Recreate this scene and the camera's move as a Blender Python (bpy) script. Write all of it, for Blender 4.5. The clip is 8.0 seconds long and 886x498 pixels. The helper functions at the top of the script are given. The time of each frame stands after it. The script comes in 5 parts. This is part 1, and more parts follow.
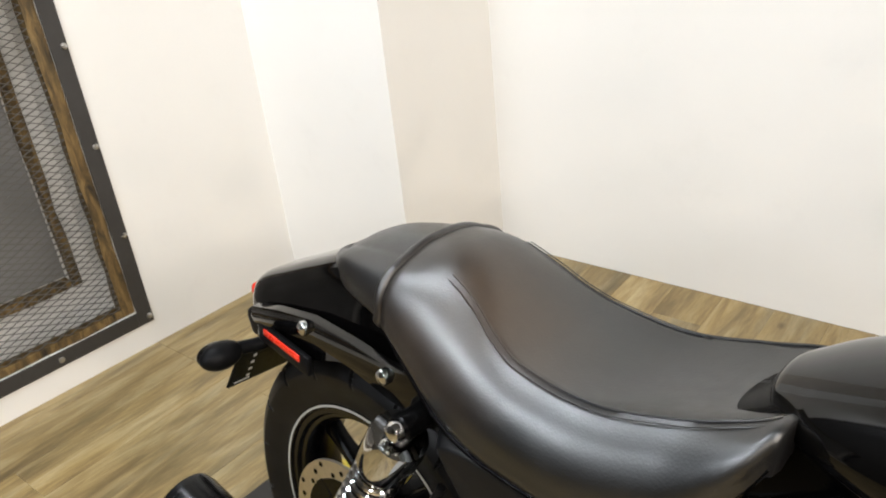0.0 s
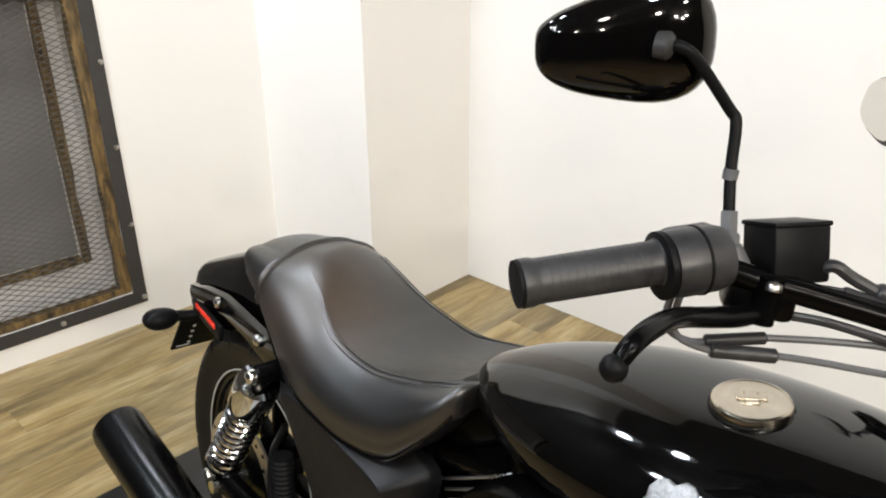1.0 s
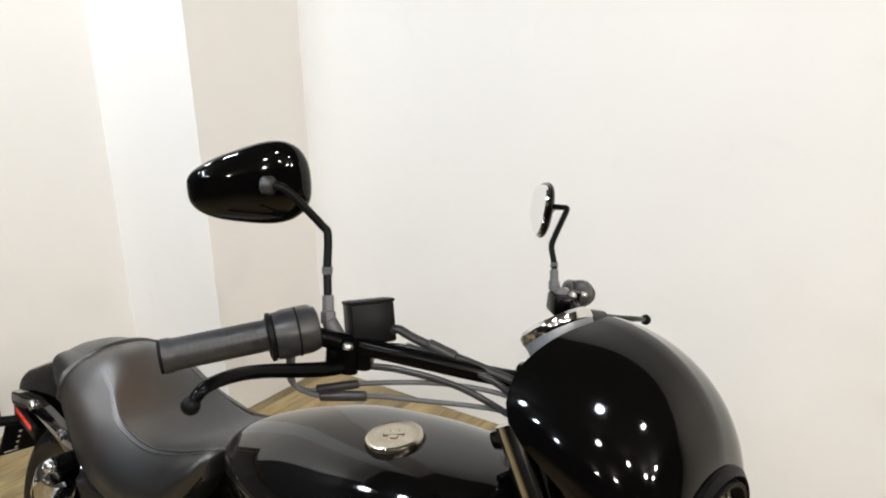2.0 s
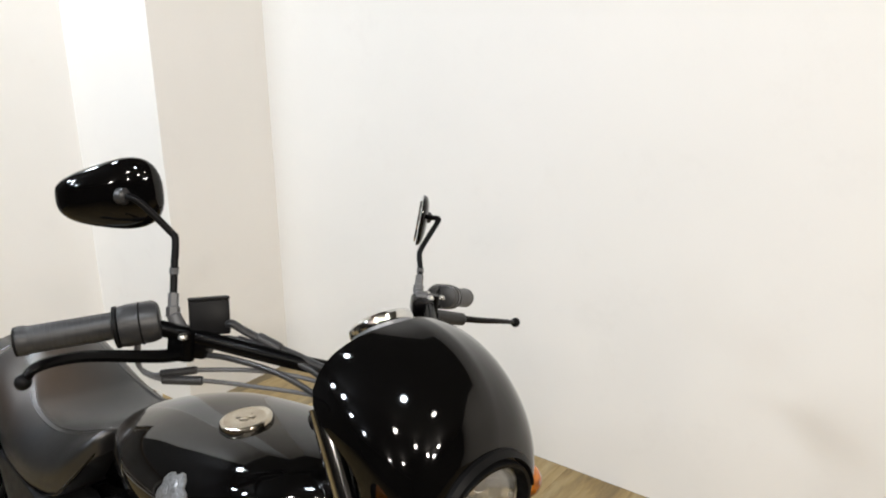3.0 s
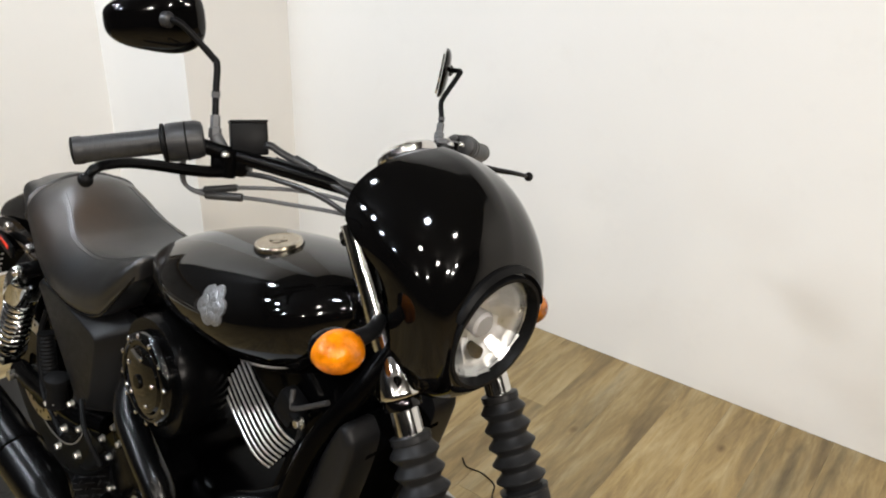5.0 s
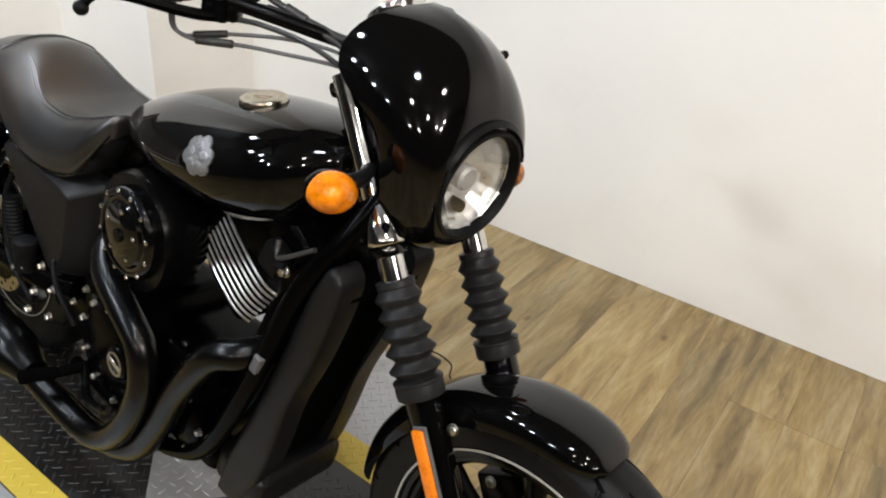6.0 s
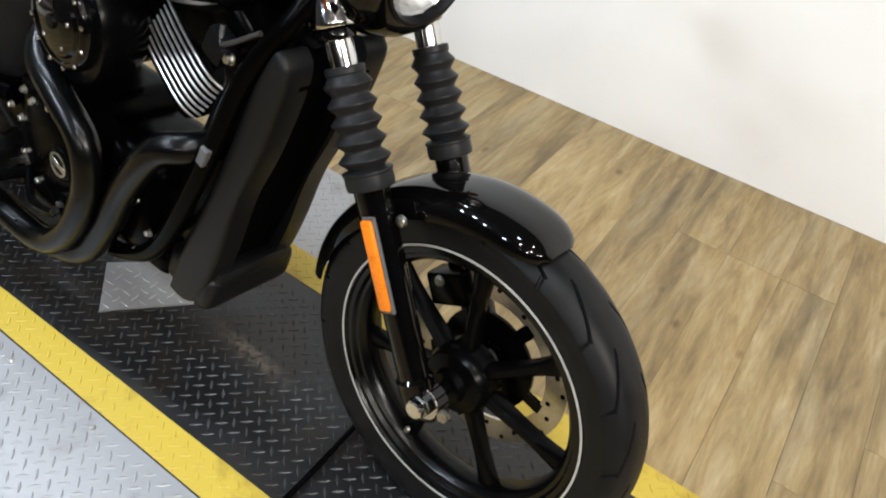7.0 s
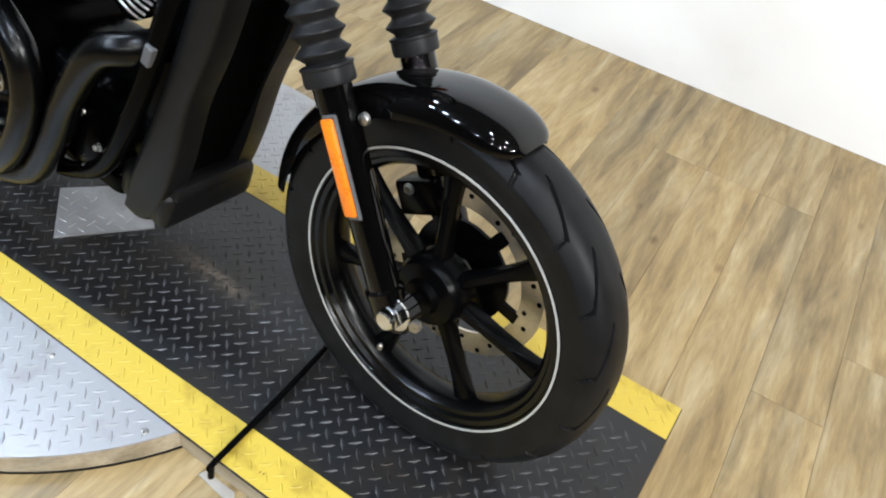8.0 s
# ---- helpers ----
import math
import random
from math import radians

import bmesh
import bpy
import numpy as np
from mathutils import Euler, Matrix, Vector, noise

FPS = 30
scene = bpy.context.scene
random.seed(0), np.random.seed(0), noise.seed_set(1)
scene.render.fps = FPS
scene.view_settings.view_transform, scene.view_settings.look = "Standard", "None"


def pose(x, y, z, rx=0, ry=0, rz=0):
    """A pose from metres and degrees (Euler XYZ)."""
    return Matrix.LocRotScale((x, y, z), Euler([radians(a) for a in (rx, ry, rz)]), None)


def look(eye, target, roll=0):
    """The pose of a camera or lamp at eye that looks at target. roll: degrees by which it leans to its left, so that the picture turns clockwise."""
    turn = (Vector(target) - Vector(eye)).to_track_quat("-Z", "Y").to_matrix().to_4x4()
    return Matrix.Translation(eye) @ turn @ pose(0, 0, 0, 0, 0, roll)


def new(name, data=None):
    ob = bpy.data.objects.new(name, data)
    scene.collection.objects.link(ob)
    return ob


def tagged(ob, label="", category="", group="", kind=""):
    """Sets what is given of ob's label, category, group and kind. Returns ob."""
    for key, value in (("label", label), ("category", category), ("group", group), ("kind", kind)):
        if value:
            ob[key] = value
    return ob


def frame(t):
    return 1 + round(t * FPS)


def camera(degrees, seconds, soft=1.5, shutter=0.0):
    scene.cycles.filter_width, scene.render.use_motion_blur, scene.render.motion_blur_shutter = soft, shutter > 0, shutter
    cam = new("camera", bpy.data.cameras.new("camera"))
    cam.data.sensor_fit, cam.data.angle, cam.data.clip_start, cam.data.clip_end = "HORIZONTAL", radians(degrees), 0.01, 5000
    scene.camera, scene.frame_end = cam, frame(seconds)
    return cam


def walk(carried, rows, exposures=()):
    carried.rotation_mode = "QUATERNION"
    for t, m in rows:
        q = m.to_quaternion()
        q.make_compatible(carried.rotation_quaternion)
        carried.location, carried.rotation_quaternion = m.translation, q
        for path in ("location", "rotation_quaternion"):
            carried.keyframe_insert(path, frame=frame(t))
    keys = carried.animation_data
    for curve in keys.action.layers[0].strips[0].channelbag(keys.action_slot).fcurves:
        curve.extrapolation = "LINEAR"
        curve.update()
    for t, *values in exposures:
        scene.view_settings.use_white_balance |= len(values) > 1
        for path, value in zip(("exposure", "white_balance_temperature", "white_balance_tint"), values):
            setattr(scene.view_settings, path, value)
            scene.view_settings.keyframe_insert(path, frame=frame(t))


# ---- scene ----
cam = camera(60.41, 8.0, soft=2.0)
# seconds, place, then the turn in degrees
ROWS = [
    (0, 1.4354, -2.0331, 1.2113, 62.956, 5.506, 37.594),
    (0.5, 1.6502, -2.1540, 1.2922, 63.048, 4.883, 39.144),
    (1, 1.8366, -2.0906, 1.3122, 65.819, 0.386, 43.232),
    (1.5, 2.0050, -2.0396, 1.3613, 69.755, 1.219, 42.872),
    (2, 2.1850, -2.1004, 1.3889, 72.848, 1.529, 35.788),
    (2.2, 2.2600, -2.1306, 1.4048, 73.679, -0.593, 32.438),
    (3.3, 2.4508, -2.0115, 1.4281, 71.582, 0.842, 39.848),
    (3.5, 2.4535, -1.9869, 1.4129, 69.861, 0.831, 41.512),
    (4, 2.4517, -1.9781, 1.3756, 66.025, -0.351, 44.520),
    (4.2, 2.4615, -1.9896, 1.3674, 65.290, -0.843, 44.876),
    (5.3, 2.4741, -2.2068, 1.3655, 65.194, -2.498, 35.213),
    (5.5, 2.4746, -2.2250, 1.3454, 64.614, -3.591, 34.150),
    (6, 2.4778, -2.2479, 1.3014, 59.744, -5.040, 35.109),
    (6.5, 2.5082, -2.2598, 1.2627, 55.984, -7.501, 34.559),
    (7, 2.5246, -2.2707, 1.2224, 49.393, -7.680, 33.561),
    (7.5, 2.5407, -2.2665, 1.1554, 46.219, -8.134, 32.153),
    (8, 2.5398, -2.2540, 1.1451, 45.403, -7.796, 31.362),
]
EXPOSURES = [(0, 0.16, 6500, 10), (1, 0.14, 6450, 10), (2, -0.08, 6400, 10), (3.5, -0.1, 6400, 10), (5.5, -0.08, 6350, 10), (6.2, -0.04, 6300, 10), (7, 0.2, 6000, 9), (8, 0.44, 5650, 8)]
BETWEEN = [
    (0.7, look((1.729, -2.167, 1.292), (0.519, -0.821, 0.442), -2.7)),
    (1.2, look((1.902, -2.067, 1.349), (0.666, -0.725, 0.529), 1.3)),
    (5.8, look((2.472, -2.240, 1.315), (1.521, -0.761, 0.364), 5.0)),
    (6.2, look((2.485, -2.251, 1.288), (1.611, -0.787, 0.244), 7.2)),
]
walk(cam, sorted([(r[0], pose(*r[1:])) for r in ROWS] + BETWEEN, key=lambda row: row[0]), EXPOSURES)

# ---- light: a closed showroom with ceiling lamps ----
world = bpy.data.worlds.new("world")
scene.world = world
world.use_nodes = True
world.node_tree.nodes["Background"].inputs["Color"].default_value = (0.9, 0.95, 1.0, 1)
world.node_tree.nodes["Background"].inputs["Strength"].default_value = 0.02

FLOOR_Z = -0.05
CEIL_Z = 3.1
COOL, WARM = (0.87, 0.935, 1.0), (1.0, 0.91, 0.8)
# x, y, power, colour: cold lamps over the west half of the room, warm ones over the east half
LAMPS = [(0.3, -4.6, 60, COOL), (-0.3, -1.75, 46, COOL), (0.35, -1.7, 42, COOL), (0.25, -3.5, 66, COOL), (-0.25, -3.2, 56, COOL), (2.6, -3.4, 40, WARM), (4.0, -3.4, 50, WARM),
         (5.6, -3.3, 125, WARM), (5.9, -2.4, 120, WARM), (6.6, -3.0, 120, WARM), (0.8, -5.8, 60, COOL), (4.2, -5.6, 84, WARM), (3.0, -7.0, 76, WARM), (2.3, -2.2, 62, COOL), (3.5, -1.8, 50, WARM)]
AIM = Vector((1.75, -0.75, 0.75))


def lamp_pose(x, y):
    """Track heads are aimed at the display corner, those over it straight down."""
    at = Vector((x, y, CEIL_Z - 0.2))
    return look(at, AIM if x > 4.5 or y < -2.5 else at + Vector((0, 0.001, -1)))


def lamp_light(x, y, power, size, color):
    data = bpy.data.lights.new("lamp", "AREA")
    data.shape, data.size, data.energy, data.color = "DISK", size, power, color
    ob = new("lamp", data)
    ob.matrix_world = lamp_pose(x, y) @ pose(0, 0, -0.062)
    return ob


for lx, ly, power, tone in LAMPS:
    lamp_light(lx, ly, power * 0.36, 0.18, tone)

WEST = pose(-0.573, -0.505, 0, 0, 0, -3.0)      # local x into the room, -y along the wall
X_END, Y_END = 7.5, -8.5

# ---- materials ----


def nodes_of(name):
    m = bpy.data.materials.new(name)
    m.use_nodes = True
    nt = m.node_tree
    return m, nt, nt.nodes["Principled BSDF"]


def node(nt, kind, **values):
    n = nt.nodes.new(kind)
    for k, v in values.items():
        n.inputs[k].default_value = v
    return n


def ramp(nt, fac, stops):
    r = nt.nodes.new("ShaderNodeValToRGB")
    el = r.color_ramp.elements
    while len(el) < len(stops):
        el.new(0.5)
    for e, (p, c) in zip(el, stops):
        e.position, e.color = p, (*c, 1)
    nt.links.new(fac, r.inputs["Fac"])
    return r


def surface(name, color, rough, metal=0.0, coat=0.0, grain=60.0, vary=0.15, bump=0.0, bump_scale=400.0, rough_vary=0.08, spec=0.5):
    """A plain surface with small changes of colour, gloss and relief at two scales."""
    m, nt, b = nodes_of(name)
    tc = nt.nodes.new("ShaderNodeTexCoord")
    n1 = node(nt, "ShaderNodeTexNoise", Scale=grain, Detail=6.0)
    n2 = node(nt, "ShaderNodeTexNoise", Scale=grain * 0.12, Detail=3.0)
    for n in (n1, n2):
        nt.links.new(tc.outputs["Object"], n.inputs["Vector"])
    mixn = nt.nodes.new("ShaderNodeMath")
    mixn.operation = "ADD"
    nt.links.new(n1.outputs["Fac"], mixn.inputs[0])
    nt.links.new(n2.outputs["Fac"], mixn.inputs[1])
    half = nt.nodes.new("ShaderNodeMath")
    half.operation = "MULTIPLY"
    half.inputs[1].default_value = 0.5
    nt.links.new(mixn.outputs[0], half.inputs[0])
    lo = tuple(max(0.0, c * (1 - vary)) for c in color)
    hi = tuple(min(1.0, c * (1 + vary)) for c in color)
    r = ramp(nt, half.outputs[0], [(0.3, lo), (0.7, hi)])
    nt.links.new(r.outputs["Color"], b.inputs["Base Color"])
    mr = nt.nodes.new("ShaderNodeMapRange")
    mr.inputs["From Min"].default_value, mr.inputs["From Max"].default_value = 0.3, 0.7
    mr.inputs["To Min"].default_value = max(0.0, rough - rough_vary)
    mr.inputs["To Max"].default_value = min(1.0, rough + rough_vary)
    nt.links.new(half.outputs[0], mr.inputs["Value"])
    nt.links.new(mr.outputs["Result"], b.inputs["Roughness"])
    b.inputs["Metallic"].default_value = metal
    b.inputs["Coat Weight"].default_value = coat
    b.inputs["Coat Roughness"].default_value = 0.03
    b.inputs["Specular IOR Level"].default_value = spec
    if bump:
        n3 = node(nt, "ShaderNodeTexNoise", Scale=bump_scale, Detail=3.0)
        nt.links.new(tc.outputs["Object"], n3.inputs["Vector"])
        bp = node(nt, "ShaderNodeBump", Strength=bump, Distance=0.002)
        nt.links.new(n3.outputs["Fac"], bp.inputs["Height"])
        nt.links.new(bp.outputs["Normal"], b.inputs["Normal"])
    return m


GLOSS = surface("gloss_black_paint", (0.0014, 0.0013, 0.0013), 0.05, grain=25, vary=0.2, rough_vary=0.02, spec=0.32)
SATIN = surface("satin_black_metal", (0.0014, 0.0014, 0.0015), 0.24, grain=90, rough_vary=0.03, spec=0.07)
PIPE = surface("matt_black_exhaust_coat", (0.001, 0.001, 0.0011), 0.26, grain=60, rough_vary=0.02, spec=0.24)
CONTROL = surface("aged_control_plastic", (0.022, 0.022, 0.023), 0.38, grain=110, vary=0.4, bump=0.08, bump_scale=800, spec=0.35)
PLASTIC = surface("black_plastic", (0.0045, 0.0045, 0.0048), 0.4, grain=120, bump=0.06, bump_scale=900, spec=0.08)
COVER = surface("matt_black_cover", (0.0045, 0.0045, 0.005), 0.42, grain=80, bump=0.08, bump_scale=900, spec=0.24)
ENGINE = surface("black_engine_coat", (0.0008, 0.0008, 0.0009), 0.22, grain=120, bump=0.04, bump_scale=500, spec=0.04)
MATT = surface("dull_black_core", (0.002, 0.002, 0.002), 0.9, grain=150, spec=0.0)
GREY = surface("worn_grey_plastic", (0.075, 0.075, 0.078), 0.5, grain=100, bump=0.1)
RUBBER = surface("black_rubber", (0.006, 0.006, 0.0063), 0.46, spec=0.07, grain=140, bump=0.06, bump_scale=700)
BOOT = surface("fork_boot_rubber", (0.011, 0.011, 0.0115), 0.42, spec=0.16, grain=70, bump=0.08)
CHROME = surface("chrome", (0.6, 0.6, 0.59), 0.09, metal=1.0, grain=40, vary=0.08, rough_vary=0.04)
STEEL = surface("brushed_steel", (0.5, 0.49, 0.46), 0.3, metal=1.0, grain=200, vary=0.15)
BOWL = surface("lamp_reflector", (0.56, 0.57, 0.57), 0.3, metal=1.0, grain=60, vary=0.2, bump=0.5, bump_scale=90)
DISC = surface("brake_disc_steel", (0.6, 0.55, 0.46), 0.42, metal=1.0, grain=150, vary=0.2)
FIN = surface("machined_fin", (0.6, 0.6, 0.6), 0.32, metal=1.0, grain=150, vary=0.1)
AMBER = surface("amber_lens", (0.5, 0.14, 0.0005), 0.07, grain=60, vary=0.9, bump=1.0, bump_scale=110, spec=0.5)
ORANGE = surface("orange_reflector", (0.75, 0.19, 0.004), 0.3, grain=300, vary=0.1)
RED = surface("red_reflector", (0.65, 0.03, 0.012), 0.25, grain=300, vary=0.12)
STRIPE = surface("rim_pinstripe", (0.42, 0.41, 0.38), 0.35, grain=200, vary=0.1)
WHITE = surface("white_marking", (0.7, 0.7, 0.7), 0.5, grain=200)
BADGE = surface("silver_badge", (0.24, 0.24, 0.245), 0.4, metal=0.7, grain=260, vary=0.5, bump=0.6, bump_scale=180)
CAP = surface("worn_chrome_cap", (0.48, 0.43, 0.35), 0.22, metal=1.0, grain=70, vary=0.25, bump=0.15, bump_scale=60)


def leather():
    """Grained vinyl, rubbed brown along the middle of the seat."""
    m, nt, b = nodes_of("black_seat_vinyl")
    tc = nt.nodes.new("ShaderNodeTexCoord")
    v = node(nt, "ShaderNodeTexVoronoi", Scale=420.0)
    n = node(nt, "ShaderNodeTexNoise", Scale=9.0, Detail=6.0, Roughness=0.65)
    f = node(nt, "ShaderNodeTexNoise", Scale=70.0, Detail=4.0)
    for t in (v, n, f):
        nt.links.new(tc.outputs["Object"], t.inputs["Vector"])
    r = ramp(nt, n.outputs["Fac"], [(0.35, (0.0025, 0.0025, 0.0028)), (0.55, (0.0045, 0.0042, 0.0042)), (0.72, (0.012, 0.009, 0.007))])
    # a rubbed brown patch at the back of the dished middle
    off = nt.nodes.new("ShaderNodeVectorMath")
    off.operation = "DISTANCE"
    off.inputs[1].default_value = (0.315, -0.075, 0.78)
    nt.links.new(tc.outputs["Object"], off.inputs[0])
    near = node(nt, "ShaderNodeMapRange")
    near.inputs["From Min"].default_value, near.inputs["From Max"].default_value = 0.15, 0.02
    nt.links.new(off.outputs["Value"], near.inputs["Value"])
    worn = nt.nodes.new("ShaderNodeMath")
    worn.operation = "MULTIPLY"
    nt.links.new(near.outputs["Result"], worn.inputs[0])
    nt.links.new(n.outputs["Fac"], worn.inputs[1])
    brown = nt.nodes.new("ShaderNodeMix")
    brown.data_type = "RGBA"
    brown.inputs["B"].default_value = (0.075, 0.046, 0.026, 1)
    nt.links.new(worn.outputs[0], brown.inputs["Factor"])
    nt.links.new(r.outputs["Color"], brown.inputs["A"])
    nt.links.new(brown.outputs["Result"], b.inputs["Base Color"])
    add = nt.nodes.new("ShaderNodeMath")
    add.operation = "ADD"
    nt.links.new(n.outputs["Fac"], add.inputs[0])
    nt.links.new(f.outputs["Fac"], add.inputs[1])
    mr = node(nt, "ShaderNodeMapRange")
    mr.inputs["From Min"].default_value, mr.inputs["From Max"].default_value = 0.6, 1.4
    mr.inputs["To Min"].default_value, mr.inputs["To Max"].default_value = 0.3, 0.43
    nt.links.new(add.outputs[0], mr.inputs["Value"])
    nt.links.new(mr.outputs["Result"], b.inputs["Roughness"])
    b.inputs["Specular IOR Level"].default_value = 1.0
    bp = node(nt, "ShaderNodeBump", Strength=0.12, Distance=0.001)
    nt.links.new(v.outputs["Distance"], bp.inputs["Height"])
    nt.links.new(bp.outputs["Normal"], b.inputs["Normal"])
    return m


def wall_paint(name, color):
    m, nt, b = nodes_of(name)
    tc = nt.nodes.new("ShaderNodeTexCoord")
    n = node(nt, "ShaderNodeTexNoise", Scale=1.3, Detail=5.0, Roughness=0.6)
    g = node(nt, "ShaderNodeTexNoise", Scale=220.0, Detail=2.0)
    s = node(nt, "ShaderNodeTexNoise", Scale=5.0, Detail=6.0, Roughness=0.7)
    for t in (n, g, s):
        nt.links.new(tc.outputs["Object"], t.inputs["Vector"])
    r = ramp(nt, n.outputs["Fac"], [(0.25, tuple(c * 0.95 for c in color)), (0.75, color)])
    r2 = ramp(nt, s.outputs["Fac"], [(0.25, (0.86, 0.85, 0.84)), (0.42, (1, 1, 1))])
    mx = nt.nodes.new("ShaderNodeMix")
    mx.data_type, mx.blend_type = "RGBA", "MULTIPLY"
    mx.inputs["Factor"].default_value = 0.2
    nt.links.new(r.outputs["Color"], mx.inputs["A"])
    nt.links.new(r2.outputs["Color"], mx.inputs["B"])
    nt.links.new(mx.outputs["Result"], b.inputs["Base Color"])
    b.inputs["Roughness"].default_value = 0.55
    bp = node(nt, "ShaderNodeBump", Strength=0.08, Distance=0.002)
    nt.links.new(g.outputs["Fac"], bp.inputs["Height"])
    nt.links.new(bp.outputs["Normal"], b.inputs["Normal"])
    return m


def wood(name, dark, mid, light, along="Y", rough=0.42, cross=9.0, length=1.0, blotch=0.8, spread=0.14, knots=0.0):
    """Grain stretched along one axis, shifted from piece to piece."""
    m, nt, b = nodes_of(name)
    tc = nt.nodes.new("ShaderNodeTexCoord")
    oi = nt.nodes.new("ShaderNodeObjectInfo")
    mp = nt.nodes.new("ShaderNodeMapping")
    sc = {"X": (length, cross, cross), "Y": (cross, length, cross), "Z": (cross, cross, length)}[along]
    mp.inputs["Scale"].default_value = sc
    nt.links.new(tc.outputs["Object"], mp.inputs["Vector"])
    add = nt.nodes.new("ShaderNodeVectorMath")
    add.operation = "MULTIPLY_ADD"
    add.inputs[1].default_value = (37.0, 53.0, 71.0)
    comb = nt.nodes.new("ShaderNodeCombineXYZ")
    for k in "XYZ":
        nt.links.new(oi.outputs["Random"], comb.inputs[k])
    nt.links.new(comb.outputs[0], add.inputs[0])
    nt.links.new(mp.outputs[0], add.inputs[2])
    n1 = node(nt, "ShaderNodeTexNoise", Scale=2.2, Detail=9.0, Roughness=0.62, Distortion=0.6)
    n2 = node(nt, "ShaderNodeTexNoise", Scale=14.0, Detail=4.0, Roughness=0.6)
    n3 = node(nt, "ShaderNodeTexNoise", Scale=0.9, Detail=6.0, Roughness=0.65)
    for t in (n1, n2, n3):
        nt.links.new(add.outputs[0], t.inputs["Vector"])
    r = ramp(nt, n1.outputs["Fac"], [(0.33, dark), (0.5, mid), (0.68, light)])
    fine = ramp(nt, n2.outputs["Fac"], [(0.3, (0.72, 0.7, 0.66)), (0.62, (1, 1, 1))])
    mx = nt.nodes.new("ShaderNodeMix")
    mx.data_type, mx.blend_type = "RGBA", "MULTIPLY"
    mx.inputs["Factor"].default_value = 0.7
    nt.links.new(r.outputs["Color"], mx.inputs["A"])
    nt.links.new(fine.outputs["Color"], mx.inputs["B"])
    hsv = nt.nodes.new("ShaderNodeHueSaturation")
    mr = node(nt, "ShaderNodeMapRange")
    mr.inputs["To Min"].default_value, mr.inputs["To Max"].default_value = 1 - spread, 1 + spread
    nt.links.new(oi.outputs["Random"], mr.inputs["Value"])
    nt.links.new(mr.outputs["Result"], hsv.inputs["Value"])
    blot = ramp(nt, n3.outputs["Fac"], [(0.34, (0.58, 0.6, 0.64)), (0.48, (0.97, 0.96, 0.94)), (0.68, (1.0, 0.95, 0.82))])
    mx2 = nt.nodes.new("ShaderNodeMix")
    mx2.data_type, mx2.blend_type = "RGBA", "MULTIPLY"
    mx2.inputs["Factor"].default_value = blotch
    nt.links.new(mx.outputs["Result"], mx2.inputs["A"])
    nt.links.new(blot.outputs["Color"], mx2.inputs["B"])
    # sparse small knots, drawn out a little along the grain
    add2 = nt.nodes.new("ShaderNodeVectorMath")
    add2.operation = "MULTIPLY_ADD"
    add2.inputs[1].default_value = (11.0, 17.0, 23.0)
    nt.links.new(comb.outputs[0], add2.inputs[0])
    nt.links.new(tc.outputs["Object"], add2.inputs[2])
    flat = nt.nodes.new("ShaderNodeMapping")
    flat.inputs["Scale"].default_value = (7.0, 4.0, 0.0) if along == "Y" else (4.0, 7.0, 4.0)
    nt.links.new(add2.outputs[0], flat.inputs["Vector"])
    vor = node(nt, "ShaderNodeTexVoronoi", Scale=1.0)
    nt.links.new(flat.outputs[0], vor.inputs["Vector"])
    kn = ramp(nt, vor.outputs["Distance"], [(0.0, (0.3, 0.24, 0.17)), (0.045, (0.55, 0.48, 0.4)), (0.1, (1, 1, 1))])
    mx3 = nt.nodes.new("ShaderNodeMix")
    mx3.data_type, mx3.blend_type = "RGBA", "MULTIPLY"
    mx3.inputs["Factor"].default_value = knots
    nt.links.new(mx2.outputs["Result"], mx3.inputs["A"])
    nt.links.new(kn.outputs["Color"], mx3.inputs["B"])
    nt.links.new(mx3.outputs["Result"], hsv.inputs["Color"])
    nt.links.new(hsv.outputs["Color"], b.inputs["Base Color"])
    mr2 = node(nt, "ShaderNodeMapRange")
    mr2.inputs["To Min"].default_value, mr2.inputs["To Max"].default_value = rough - 0.1, rough + 0.12
    nt.links.new(n3.outputs["Fac"], mr2.inputs["Value"])
    nt.links.new(mr2.outputs["Result"], b.inputs["Roughness"])
    bp = node(nt, "ShaderNodeBump", Strength=0.12, Distance=0.002)
    nt.links.new(n2.outputs["Fac"], bp.inputs["Height"])
    nt.links.new(bp.outputs["Normal"], b.inputs["Normal"])
    return m


LEATHER = leather()
PAINT = wall_paint("white_wall_paint", (0.8, 0.785, 0.755))
CEILING = surface("grey_ceiling_tiles", (0.075, 0.073, 0.07), 0.8, grain=4)
# for unseen walls only: dark, so the gloss black parts mirror less light
UNSEEN_WALL = surface("unseen_dark_wall", (0.03, 0.029, 0.028), 0.7, grain=3, vary=0.3)
PLANK = wood("vinyl_wood_plank", (0.18, 0.125, 0.054), (0.31, 0.225, 0.1), (0.42, 0.337, 0.19), cross=9.0, length=1.2, blotch=0.85, spread=0.16, knots=0.85)
TIMBER = wood("rough_stained_timber", (0.012, 0.008, 0.004), (0.12, 0.075, 0.025), (0.26, 0.17, 0.065), along="Z", rough=0.6, cross=22.0, length=5.0, blotch=1.0)
PLY = wood("plywood_rim", (0.26, 0.22, 0.15), (0.42, 0.36, 0.26), (0.52, 0.46, 0.35), along="X", rough=0.55)


